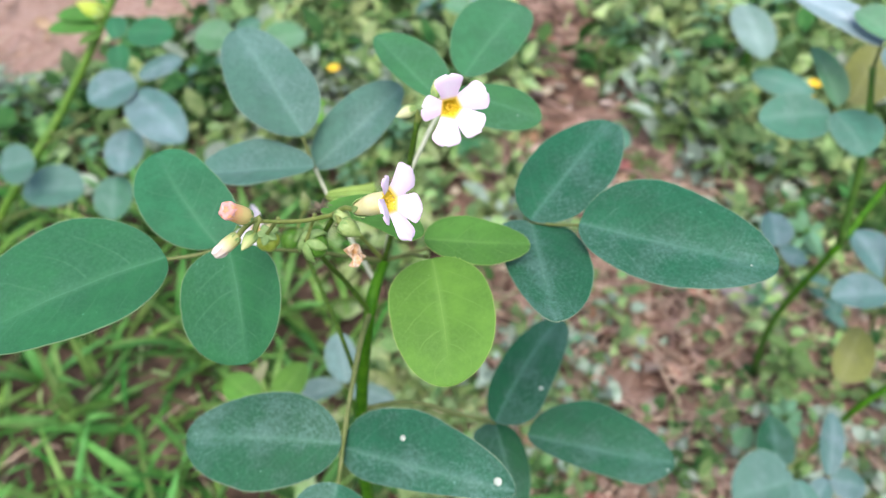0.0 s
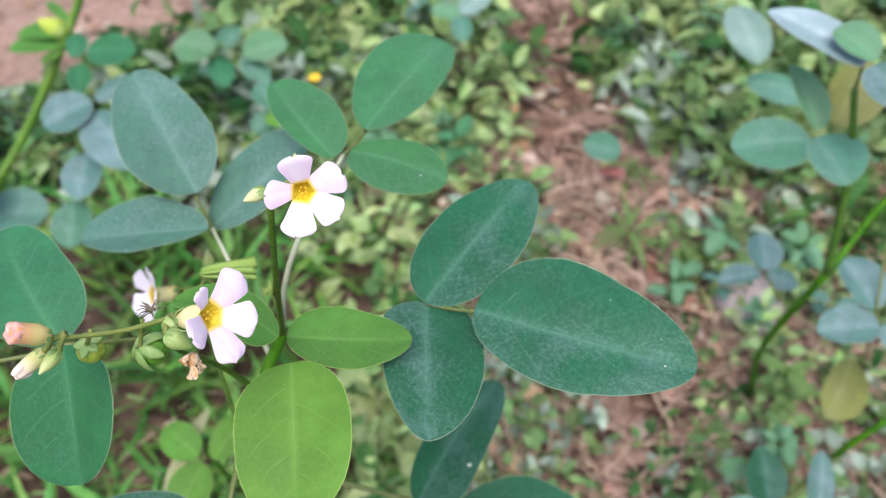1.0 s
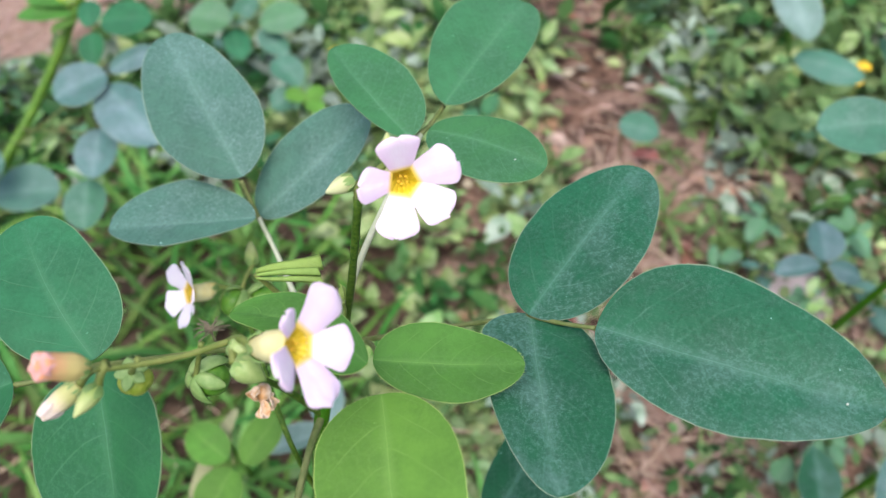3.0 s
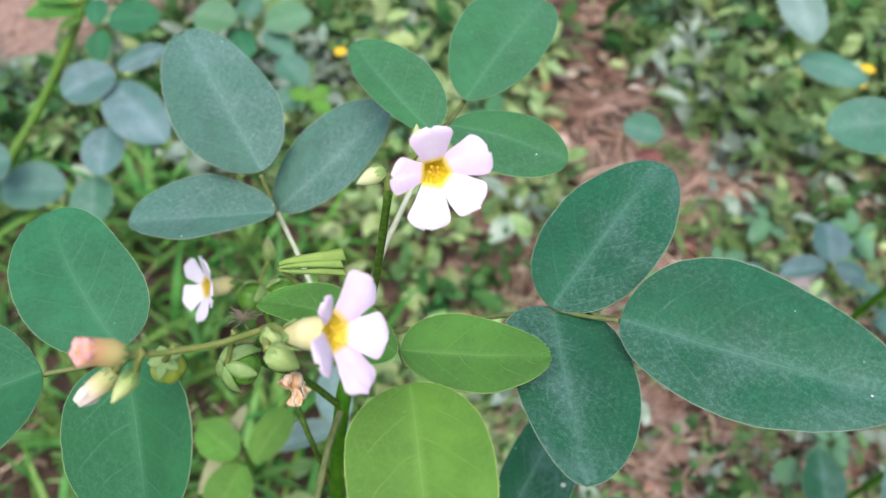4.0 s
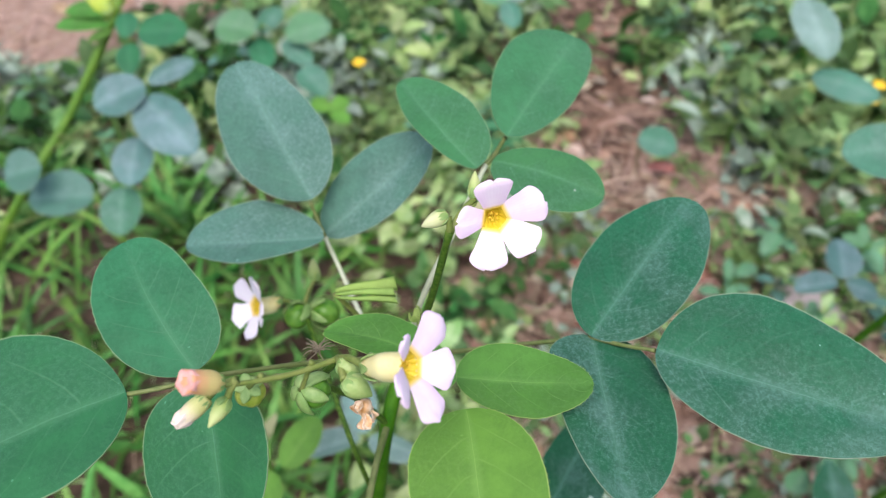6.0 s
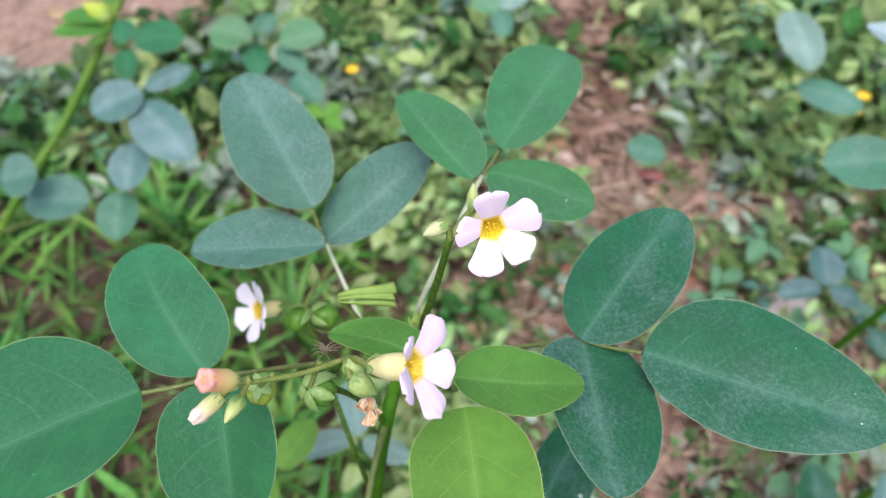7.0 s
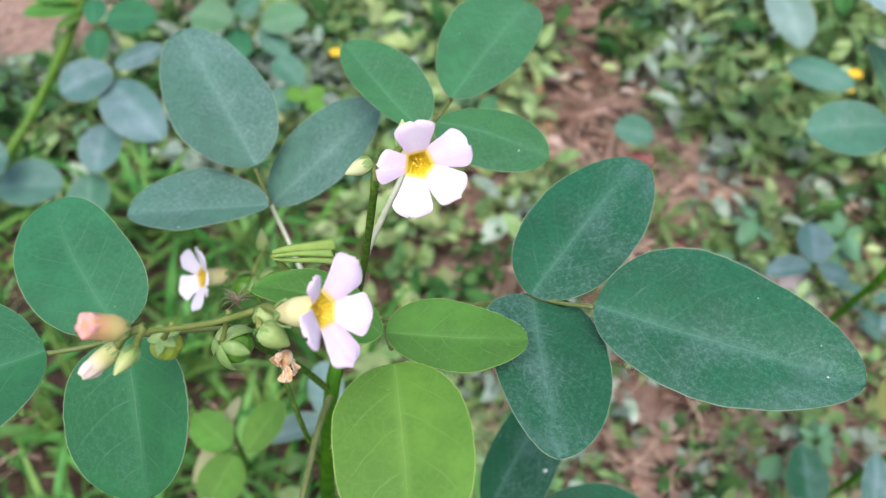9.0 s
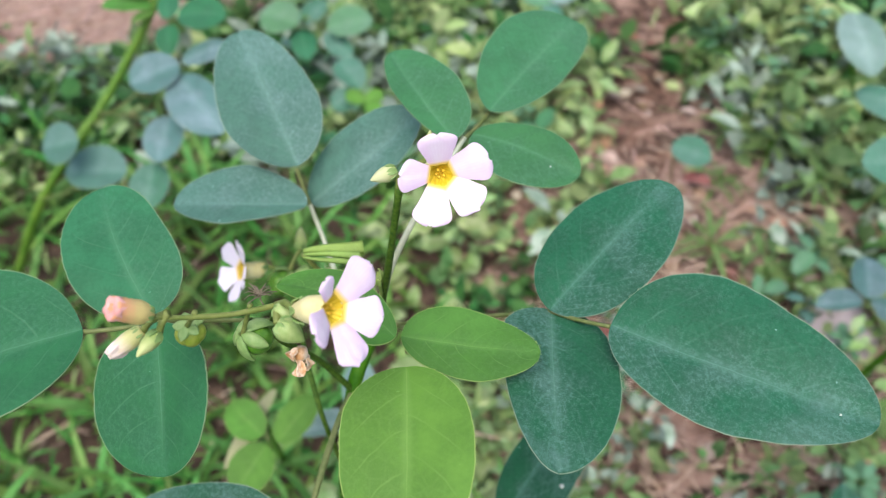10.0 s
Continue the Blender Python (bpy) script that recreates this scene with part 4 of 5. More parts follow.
def build_weeds():
    rnd = random.Random(12)
    kinds = [weed("weed", (0.30, 0.42, ground_height(0.30, 0.42)), "Small weed with oval pale green leaves", 6, 0.022, 0.55, 0.035, M_LEAF_PALE, 1),
             weed("weed", (-0.20, 0.40, ground_height(-0.20, 0.40)), "Small weed with rounded fresh green leaves", 7, 0.022, 0.70, 0.035, M_LEAF_FRESH, 2),
             weed("weed", (0.34, 0.25, ground_height(0.34, 0.25)), "Small weed with narrow yellow-green leaves", 7, 0.024, 0.42, 0.030, M_LEAF_WEED, 3),
             weed("weed", (-0.30, 0.52, ground_height(-0.30, 0.52)), "Small weed with pale green oval leaves", 5, 0.027, 0.50, 0.040, M_LEAF_BLUE, 4)]
    bushy = [weed("weed", (0.36, 0.50, ground_height(0.36, 0.50)), "Bushy little weed with many yellow-green leaves", 17, 0.014, 0.62, 0.050, M_LEAF_WEED, 7),
             weed("weed", (0.26, 0.60, ground_height(0.26, 0.60)), "Bushy little weed with many green leaves", 15, 0.016, 0.52, 0.055, M_LEAF_PALE, 8)]
    for k in range(190):
        x, y = rnd.uniform(-0.65, 0.65), rnd.uniform(0.12, 0.9)
        if rnd.random() > green_amount(x, y) - 0.15 or abs(x) > 0.32 + 0.5 * y or (x < 0.0 and y < 0.36):
            continue
        s = rnd.uniform(0.6, 1.2)
        m = Matrix.Translation((x, y, ground_height(x, y) - 0.002)) @ Euler((rnd.uniform(-0.3, 0.3), rnd.uniform(-0.3, 0.3), rnd.uniform(0, 6.283))).to_matrix().to_4x4() @ Matrix.Scale(s, 4)
        copy_thing(bushy[rnd.randrange(2)], m)
    for k in range(140):
        x, y = rnd.uniform(-0.75, 0.75), rnd.uniform(0.05, 1.0)
        if rnd.random() > green_amount(x, y) * 0.9 or (x < 0.0 and y < 0.36) or abs(x) > 0.32 + 0.5 * y:
            continue
        s = rnd.uniform(0.6, 1.25)
        m = Matrix.Translation((x, y, ground_height(x, y) - 0.002)) @ Euler((rnd.uniform(-0.15, 0.15), rnd.uniform(-0.15, 0.15), rnd.uniform(0, 6.283))).to_matrix().to_4x4() @ Matrix.Scale(s, 4)
        copy_thing(kinds[rnd.randrange(4)], m)


build_weeds()


def grass_tuft(place, seed):
    """Tuft of broad arching blades."""
    rnd = random.Random(seed)
    x, y, z = place
    tuft = thing("grass_tuft", place, "Tuft of broad bright green grass blades", "grass", "grass tufts beside the plant")
    for k in range(8):
        a = 0.785 * k + rnd.uniform(-0.35, 0.35)
        rise = rnd.uniform(0.25, 1.3)
        d = Vector((math.cos(a), math.sin(a), rise)).normalized()
        size = rnd.uniform(0.040, 0.082)
        bm = blade(size, rnd.uniform(0.0048, 0.0080), 0.28, 0, rnd.uniform(0.05, 0.13), 1.05, 0.45, 14, 2, 0.0003, 0.03, seed + k)
        part("blade", bm, M_BLADE_WIDE, tuft, matrix=basis(Vector((x, y, z)) + Vector((math.cos(a), math.sin(a), 0)) * 0.003, d, (-math.cos(a) * rise, -math.sin(a) * rise, 1.0)))
    return tuft


def fallen_leaf(place, material, label, seed):
    """Dry curled leaf lying on the soil."""
    rnd = random.Random(seed)
    size = rnd.uniform(0.016, 0.026)
    leaf = thing("fallen_leaf", place, label, "dead leaf", "fallen leaves on the soil")
    part("leaf_blade", blade(size, size * rnd.uniform(0.42, 0.62), 0.45, 0.1, rnd.uniform(0.08, 0.16), 1.5, rnd.uniform(0.4, 0.8), 14, 4, 0.0003, 0.07, seed), material, leaf, matrix=basis(place, (math.cos(seed), math.sin(seed), 0.04), (0.2 * math.sin(seed * 3), 0.1, 1)))
    stalk = Vector(place) - 0.006 * Vector((math.cos(seed), math.sin(seed), -0.1))
    part("leaf_stalk", tube([place, Vector(place).lerp(stalk, 0.5) + Vector((0, 0, 0.0008)), stalk], 0.0005, 0.0004, 6), material, leaf)
    return leaf


def build_tufts():
    rnd = random.Random(31)
    kinds = [grass_tuft((-0.30, 0.13, ground_height(-0.30, 0.13)), 3), grass_tuft((-0.22, 0.20, ground_height(-0.22, 0.20)), 17), grass_tuft((-0.17, 0.10, ground_height(-0.17, 0.10)), 29)]
    for k in range(44):
        x, y = rnd.uniform(-0.50, 0.0), rnd.uniform(0.0, 0.46)
        if rnd.random() > grassy(x, y) + 0.1:
            continue
        m = Matrix.Translation((x, y, ground_height(x, y) - 0.001)) @ Euler((rnd.uniform(-0.2, 0.2), rnd.uniform(-0.2, 0.2), rnd.uniform(0, 6.283))).to_matrix().to_4x4() @ Matrix.Scale(rnd.uniform(0.7, 1.15), 4)
        copy_thing(kinds[k % 3], m)
    kinds = [fallen_leaf((0.12, 0.30, ground_height(0.12, 0.30) + 0.002), M_FALLEN_TAN, "Pale tan curled dead leaf on the soil", 2),
             fallen_leaf((0.06, 0.46, ground_height(0.06, 0.46) + 0.002), M_FALLEN_BROWN, "Reddish brown dead leaf on the soil", 5)]
    for k in range(46):
        x, y = rnd.uniform(-0.05, 0.40), rnd.uniform(0.06, 0.72)
        if rnd.random() < green_amount(x, y) - 0.1:
            continue
        m = Matrix.Translation((x, y, ground_height(x, y) + 0.003)) @ Euler((rnd.uniform(-0.3, 0.3), rnd.uniform(-0.3, 0.3), rnd.uniform(0, 6.283))).to_matrix().to_4x4() @ Matrix.Scale(rnd.uniform(0.6, 1.2), 4)
        copy_thing(kinds[k % 2], m)
    fallen_leaf((0.2302, 0.1141, ground_height(0.2302, 0.1141) + 0.004), M_FLAKE, "Pale beige curled dead leaf on the soil", 8)
    clump = weed("weed", (0.24, 0.40, ground_height(0.24, 0.40)), "Clump of narrow pointed yellow-green leaves", 14, 0.034, 0.15, 0.030, M_LEAF_WEED, 9)
    for k in range(15):
        x, y = rnd.uniform(0.14, 0.46), rnd.uniform(0.26, 0.62)
        m = Matrix.Translation((x, y, ground_height(x, y) - 0.002)) @ Euler((rnd.uniform(-0.25, 0.25), rnd.uniform(-0.25, 0.25), rnd.uniform(0, 6.283))).to_matrix().to_4x4() @ Matrix.Scale(rnd.uniform(0.6, 1.1), 4)
        copy_thing(clump, m)


build_tufts()

# main plant
plant = thing('flowering_herb', (-0.0475, -0.0186, 0.0000), 'Slender green herb with three-part leaves and pale pink flowers', 'plant')
part('stem', tube([(-0.0475, -0.0186, 0.0000), (-0.0515, -0.0386, 0.2638), (-0.0509, -0.0298, 0.3045), (-0.0456, -0.0234, 0.3458), (-0.0423, -0.0088, 0.3492)], 0.0021, 0.0014), M_STEM, plant)
leaf_r = part('leaf', tube([(-0.0423, -0.0088, 0.3492), (-0.0215, -0.0162, 0.3663), (-0.0060, -0.0206, 0.3768)], 0.0006, 0.0004), M_PETIOLE, plant, 'dusty blue-green leaf of three leaflets')
leaflet(leaf_r, (0.0037, -0.0268, 0.3830), (0.0418, -0.0429, 0.3865), (-0.16, -0.17, 0.97), 0.0254, 0.46, 0.17, M_LEAF_DARK, arch=0.01, taper=1.19, root=2.18, skew=-0.07, bend=-0.011, flecks=((0.875, -0.15, 0.00019),))
leaflet(leaf_r, (-0.0062, -0.0211, 0.3778), (0.0164, 0.0089, 0.3818), (-0.07, -0.08, 0.99), 0.0206, 0.52, -0.03, M_LEAF_DARK, arch=0.02, taper=1.31, root=2.80, skew=0.00, bend=0.007)
leaflet(leaf_r, (-0.0059, -0.0200, 0.3765), (-0.0048, -0.0550, 0.3852), (0.07, 0.24, 0.97), 0.0198, 0.36, 0.11, M_LEAF_DUSTY, arch=0.02, taper=1.76, root=2.31, skew=0.11, bend=-0.008)
petiolule(leaf_r, (-0.0060, -0.0206, 0.3768), (0.0037, -0.0265, 0.3821), 0.0004)
leaf_g = part('leaf', tube([(-0.0423, -0.0088, 0.3492), (-0.0354, -0.0142, 0.3578), (-0.0302, -0.0335, 0.3799)], 0.0006, 0.0004), M_PETIOLE, plant, 'young yellow-green leaf of three leaflets')
leaflet(leaf_g, (-0.0304, -0.0357, 0.3880), (-0.0081, -0.0348, 0.3851), (0.13, -0.02, 0.99), 0.0132, 0.46, 0.01, M_LEAF_LIGHT, arch=0.03, taper=1.33, root=1.99, skew=-0.08, bend=-0.031)
leaflet(leaf_g, (-0.0287, -0.0417, 0.3888), (-0.0253, -0.0686, 0.3844), (-0.15, -0.18, 0.97), 0.0202, 0.43, -0.00, M_LEAF_YOUNG, arch=0.05, taper=2.36, root=2.20, skew=0.05, bend=0.023)
leaflet(leaf_g, (-0.0303, -0.0399, 0.3941), (-0.0523, -0.0285, 0.3897), (-0.16, 0.07, 0.98), 0.0090, 0.39, -0.03, M_LEAF_LIGHT, arch=0.03, taper=1.62, root=1.62, skew=-0.24, bend=-0.078)
leaf_ul = part('leaf', tube([(-0.0439, -0.0159, 0.3476), (-0.0529, 0.0009, 0.3495), (-0.0589, 0.0127, 0.3517), (-0.0628, 0.0186, 0.3579)], 0.0007, 0.0005), M_PETIOLE_GREY, plant, 'blue-green leaf of three leaflets on a grey stalk')
leaflet(leaf_ul, (-0.0650, 0.0224, 0.3669), (-0.0886, 0.0611, 0.3757), (0.04, -0.20, 0.98), 0.0239, 0.36, 0.05, M_LEAF_BLUE, arch=0.03, taper=1.68, root=1.68, skew=0.01, bend=0.002)
leaflet(leaf_ul, (-0.0633, 0.0211, 0.3558), (-0.0379, 0.0366, 0.3726), (-0.30, -0.43, 0.85), 0.0179, 0.45, 0.16, M_LEAF_BLUE, arch=0.04, taper=2.13, root=1.44, skew=-0.01, bend=-0.037)
leaflet(leaf_ul, (-0.0621, 0.0152, 0.3615), (-0.0942, 0.0138, 0.3604), (-0.04, 0.03, 1.00), 0.0189, 0.51, -0.31, M_LEAF_BLUE, arch=0.05, taper=1.58, root=1.05, skew=0.03, bend=0.055)
petiolule(leaf_ul, (-0.0628, 0.0186, 0.3579), (-0.0653, 0.0219, 0.3663), 0.0005)
leaf_um = part('leaf', tube([(-0.0423, -0.0088, 0.3492), (-0.0382, -0.0072, 0.3684), (-0.0317, -0.0003, 0.3817), (-0.0253, 0.0164, 0.3841)], 0.0007, 0.0005), M_PETIOLE_GREY, plant, 'green leaf of three leaflets on a pale stalk')
leaflet(leaf_um, (-0.0207, 0.0247, 0.3846), (-0.0023, 0.0645, 0.3810), (0.20, -0.00, 0.98), 0.0205, 0.50, 0.17, M_LEAF_FRESH, arch=0.03, taper=2.33, root=1.60, skew=0.08, bend=0.004)
leaflet(leaf_um, (-0.0271, 0.0145, 0.3851), (-0.0442, 0.0392, 0.3876), (0.01, -0.09, 1.00), 0.0140, 0.55, -0.36, M_LEAF_FRESH, arch=0.03, taper=1.39, root=2.21, skew=0.04, bend=0.033)
leaflet(leaf_um, (-0.0238, 0.0182, 0.3836), (-0.0016, 0.0087, 0.3826), (-0.03, -0.16, 0.99), 0.0152, 0.58, -0.18, M_LEAF_FRESH, arch=0.04, taper=1.69, root=1.81, skew=0.05, bend=0.022, flecks=((0.76, -0.20, 0.00017),))
petiolule(leaf_um, (-0.0253, 0.0164, 0.3841), (-0.0210, 0.0262, 0.3828), 0.0005)
leaf_l = part('leaf', tube([(-0.0423, -0.0088, 0.3492), (-0.0584, -0.0215, 0.3678), (-0.0731, -0.0344, 0.3843)], 0.0006, 0.0004), M_PETIOLE, plant, 'broad mid-green leaf of three leaflets')
leaflet(leaf_l, (-0.0843, -0.0379, 0.3854), (-0.1185, -0.0594, 0.3855), (0.01, -0.01, 1.00), 0.0313, 0.38, -0.17, M_LEAF_MID, arch=0.03, taper=1.85, root=1.80, skew=-0.03, bend=-0.011)
leaflet(leaf_l, (-0.0751, -0.0321, 0.3821), (-0.0922, -0.0085, 0.3881), (0.10, -0.17, 0.98), 0.0186, 0.41, -0.00, M_LEAF_MID, arch=0.04, taper=2.18, root=2.26, skew=0.04, bend=0.039)
leaflet(leaf_l, (-0.0710, -0.0369, 0.3879), (-0.0667, -0.0573, 0.3746), (-0.34, -0.56, 0.75), 0.0241, 0.44, -0.12, M_LEAF_MID, arch=0.05, taper=2.15, root=2.64, skew=-0.06, bend=0.066)
petiolule(leaf_l, (-0.0731, -0.0344, 0.3843), (-0.0841, -0.0382, 0.3851), 0.00045)
leaf_lt = part('leaf', tube([(-0.0456, -0.0234, 0.3458), (-0.0470, -0.0332, 0.3479), (-0.0489, -0.0459, 0.3449), (-0.0509, -0.0567, 0.3373)], 0.0008, 0.0006), M_PETIOLE, plant, 'dull blue-green leaf of three leaflets with white specks')
leaflet(leaf_lt, (-0.0511, -0.0568, 0.3384), (-0.0900, -0.0527, 0.3340), (-0.14, -0.33, 0.93), 0.0236, 0.44, 0.06, M_LEAF_DUSTY, arch=0.03, taper=1.65, root=1.83, skew=0.08, bend=-0.015)
leaflet(leaf_lt, (-0.0513, -0.0558, 0.3346), (-0.0109, -0.0719, 0.3449), (-0.39, -0.48, 0.78), 0.0188, 0.34, 0.37, M_LEAF_DUSTY, arch=0.05, taper=1.28, root=2.28, skew=0.11, bend=0.005, flecks=((0.38, 0.46, 0.0007), (0.91, 0.24, 0.0010)))
leaflet(leaf_lt, (-0.0514, -0.0657, 0.3359), (-0.0558, -0.0801, 0.3293), (-0.20, -0.36, 0.91), 0.0210, 0.47, 0.17, M_LEAF_DUSTY, arch=0.04, point=1.8)
petiolule(leaf_lt, (-0.0509, -0.0567, 0.3373), (-0.0514, -0.0657, 0.3356), 0.0006)
leaf_lr = part('leaf', tube([(-0.0494, -0.0296, 0.3067), (-0.0358, -0.0271, 0.3055), (-0.0189, -0.0286, 0.2990), (-0.0109, -0.0287, 0.2954)], 0.0008, 0.0006), M_PETIOLE, plant, 'dark green leaf of three leaflets')
leaflet(leaf_lr, (-0.0114, -0.0329, 0.3036), (0.0115, 0.0040, 0.3040), (-0.14, 0.08, 0.99), 0.0186, 0.35, -0.20, M_LEAF_DARK, arch=0.03, taper=2.13, root=2.44, skew=0.13, bend=0.023, flecks=((0.35, -0.76, 0.0006),))
leaflet(leaf_lr, (-0.0014, -0.0335, 0.2963), (0.0424, -0.0408, 0.2917), (0.07, -0.18, 0.98), 0.0229, 0.61, 0.30, M_LEAF_DARK, arch=0.03, taper=1.05, root=1.64, skew=-0.16, bend=-0.018, flecks=((0.95, -0.62, 0.0005),))
leaflet(leaf_lr, (-0.0107, -0.0261, 0.2910), (-0.0053, -0.0532, 0.2839), (0.07, -0.24, 0.97), 0.0151, 0.30, -0.07, M_LEAF_DARK, arch=0.04, taper=1.90, root=2.16, skew=0.15, bend=0.011)
peduncle = part('flower_stalk', tube([(-0.0456, -0.0234, 0.3458), (-0.0501, -0.0261, 0.3620), (-0.0530, -0.0337, 0.3821), (-0.0474, -0.0396, 0.3998)], 0.0007, 0.0005), M_STALK_DARK, plant)
rachis = part('flower_stalk', tube([(-0.0474, -0.0396, 0.3998), (-0.0524, -0.0434, 0.4022), (-0.0572, -0.0468, 0.4056), (-0.0602, -0.0488, 0.4082)], 0.00046, 0.00036), M_STALK, plant, 'olive green side branch of the flower cluster')
bud(plant, (-0.0604, -0.0490, 0.4090), (-0.0632, -0.0513, 0.4134), 0.0017, M_BUD_PINK, 'closing flower bud, cream-green below and pink at the mouth', 'closing', M_FRILL)
bud(plant, (-0.0638, -0.0480, 0.4032), (-0.0676, -0.0515, 0.4020), 0.00140, M_BUD_PALE, 'pale cream and pink furled flower bud', 'furled')
bud(plant, (-0.0603, -0.0493, 0.4053), (-0.0618, -0.0535, 0.4055), 0.0011, M_BUD_GREEN, 'small green bud')
pedicel(plant, (-0.0589, -0.0478, 0.4077), (-0.0638, -0.0480, 0.4032))
pedicel(plant, (-0.0589, -0.0478, 0.4077), (-0.0603, -0.0493, 0.4053))
capsule(plant, (-0.0600, -0.0440, 0.3975), 0.0023, (-0.0564, -0.0458, 0.4060), (-0.15, 0.2, -1.0), 0.8, M_POD_OLIVE)
capsule(plant, (-0.0520, -0.0412, 0.3928), 0.0027, (-0.0507, -0.0413, 0.4023), (0.45, 0.35, -0.8))
bud(plant, (-0.0455, -0.0449, 0.4032), (-0.0417, -0.0462, 0.4010), 0.0018, M_POD_PALE, 'swollen pale green seed pod')
pedicel(plant, (-0.0474, -0.0396, 0.3998), (-0.0455, -0.0449, 0.4032))
bud(plant, (-0.0466, -0.0415, 0.4018), (-0.0436, -0.0435, 0.4022), 0.0016, M_POD_PALE, 'round pale green seed pod')
pedicel(plant, (-0.0474, -0.0396, 0.3998), (-0.0466, -0.0415, 0.4018))
dry_flower(plant, (-0.0432, -0.0445, 0.3966), (-0.0438, -0.0469, 0.3930))
dry_tuft(plant, (-0.0502, -0.0386, 0.4005))
flower(plant, (-0.0248, -0.0234, 0.4126), (0.26, -0.86, 0.44), 0.0070, (92, 20, -45, -112, 166), (-0.0264, -0.0172, 0.4075), 0.58, (1.0, 1.02, 1.0, 1.0, 0.88))
flower(plant, (-0.0357, -0.0475, 0.4114), (0.88, -0.22, 0.44), 0.0070, (-60, 4, 80, -124, 160), (-0.0424, -0.0446, 0.4062), 0.46, (1.0, 1.0, 0.55, 1.0, 0.86))
flower(plant, (-0.0810, 0.0098, 0.3412), (-0.72, -0.47, 0.51), 0.0078, (174, -116, -46, 100, 28), (-0.0760, 0.0136, 0.3390), 0.52, material=M_PETAL_LIT)
part('flower_stalk', tube([(-0.0423, -0.0088, 0.3492), (-0.0355, -0.0191, 0.3844), (-0.0314, -0.0221, 0.4081)], 0.00075, 0.0006), M_STALK_DARK, plant)
pedicel(plant, (-0.0314, -0.0221, 0.4081), (-0.0274, -0.0171, 0.4085))
bud(plant, (-0.0318, -0.0208, 0.4105), (-0.0356, -0.0226, 0.4097), 0.00125, M_BUD_CREAM, 'small cream-green bud')
pedicel(plant, (-0.0314, -0.0221, 0.4081), (-0.0316, -0.0210, 0.4102))
bud(plant, (-0.0278, -0.0162, 0.4089), (-0.0277, -0.0129, 0.4117), 0.0010, M_BUD_GREEN, 'small pale green bud')
pedicel(plant, (-0.0314, -0.0221, 0.4081), (-0.0278, -0.0162, 0.4089))
pedicel(plant, (-0.0474, -0.0396, 0.3998), (-0.0424, -0.0446, 0.4062))
part('flower_stalk', tube([(-0.0502, -0.0281, 0.3113), (-0.0549, -0.0224, 0.3374), (-0.0702, 0.0119, 0.3381)], 0.0006, 0.0006), M_STALK_DARK, plant)
pedicel(plant, (-0.0702, 0.0119, 0.3381), (-0.0760, 0.0136, 0.3390))
capsule(plant, (-0.0713, 0.0097, 0.3376), 0.0033, (-0.0702, 0.0119, 0.3381))
capsule(plant, (-0.0650, 0.0117, 0.3365), 0.0036, (-0.0702, 0.0119, 0.3381))
bud(plant, (-0.0677, 0.0178, 0.3415), (-0.0682, 0.0223, 0.3451), 0.0016, M_BUD_GREEN, 'small green bud')
pedicel(plant, (-0.0702, 0.0119, 0.3381), (-0.0677, 0.0178, 0.3415))
sprout(plant, (-0.0385, -0.0172, 0.3713), (-0.0378, -0.0184, 0.3781), (-0.0389, -0.0163, 0.3798))
folded_leaf(plant, (-0.0542, -0.0114, 0.3766), (-0.0423, -0.0102, 0.3759), (-0.0423, -0.0088, 0.3492))
# neighbour with forked stem
herb_b = thing('leafy_herb', (0.2138, 0.1719, 0.0000), 'Green herb with a forked stem and bluish three-part leaves', 'plant', 'herbs in the undergrowth')
part('stem', tube([(0.2138, 0.1719, 0.0000), (0.1732, 0.1265, 0.1292), (0.1674, 0.1028, 0.2277)], 0.0020, 0.0017), M_STEM, herb_b)
part('branch', tube([(0.1674, 0.1028, 0.2277), (0.1598, 0.1113, 0.2814), (0.1496, 0.1172, 0.3196)], 0.0019, 0.0012), M_STEM_MID, herb_b)
part('branch', tube([(0.1674, 0.1028, 0.2277), (0.1924, 0.1233, 0.2587), (0.2112, 0.1225, 0.2977)], 0.0018, 0.0014), M_STEM, herb_b)
leaf_b1 = part('leaf', tube([(0.1598, 0.1113, 0.2814), (0.1413, 0.1159, 0.2986)], 0.0008, 0.0006), M_PETIOLE, herb_b, 'bluish green three-part leaf')
leaflet(leaf_b1, (0.1399, 0.1146, 0.2975), (0.1076, 0.1106, 0.2980), (0.05, -0.28, 0.96), 0.0235, 0.52, 0.11, M_LEAF_TEAL, arch=0.05, point=1.7)
leaflet(leaf_b1, (0.1418, 0.1152, 0.2980), (0.1494, 0.0946, 0.2916), (0.05, -0.28, 0.96), 0.0243, 0.48, 0.23, M_LEAF_TEAL, arch=0.05, point=1.7)
leaflet(leaf_b1, (0.1428, 0.1174, 0.2999), (0.1381, 0.1474, 0.3089), (0.05, -0.28, 0.96), 0.0128, 0.42, -0.35, M_LEAF_PALE, arch=0.05, point=1.7)
leaf_b2 = part('leaf', tube([(0.1598, 0.1113, 0.2814), (0.1557, 0.1304, 0.2913)], 0.0008, 0.0006), M_PETIOLE, herb_b, 'olive-yellow old leaf')
leaflet(leaf_b2, (0.1610, 0.1384, 0.2850), (0.1850, 0.1715, 0.2932), (0.05, -0.28, 0.96), 0.0235, 0.43, -0.17, M_LEAF_OLIVE, arch=0.05, point=1.7)
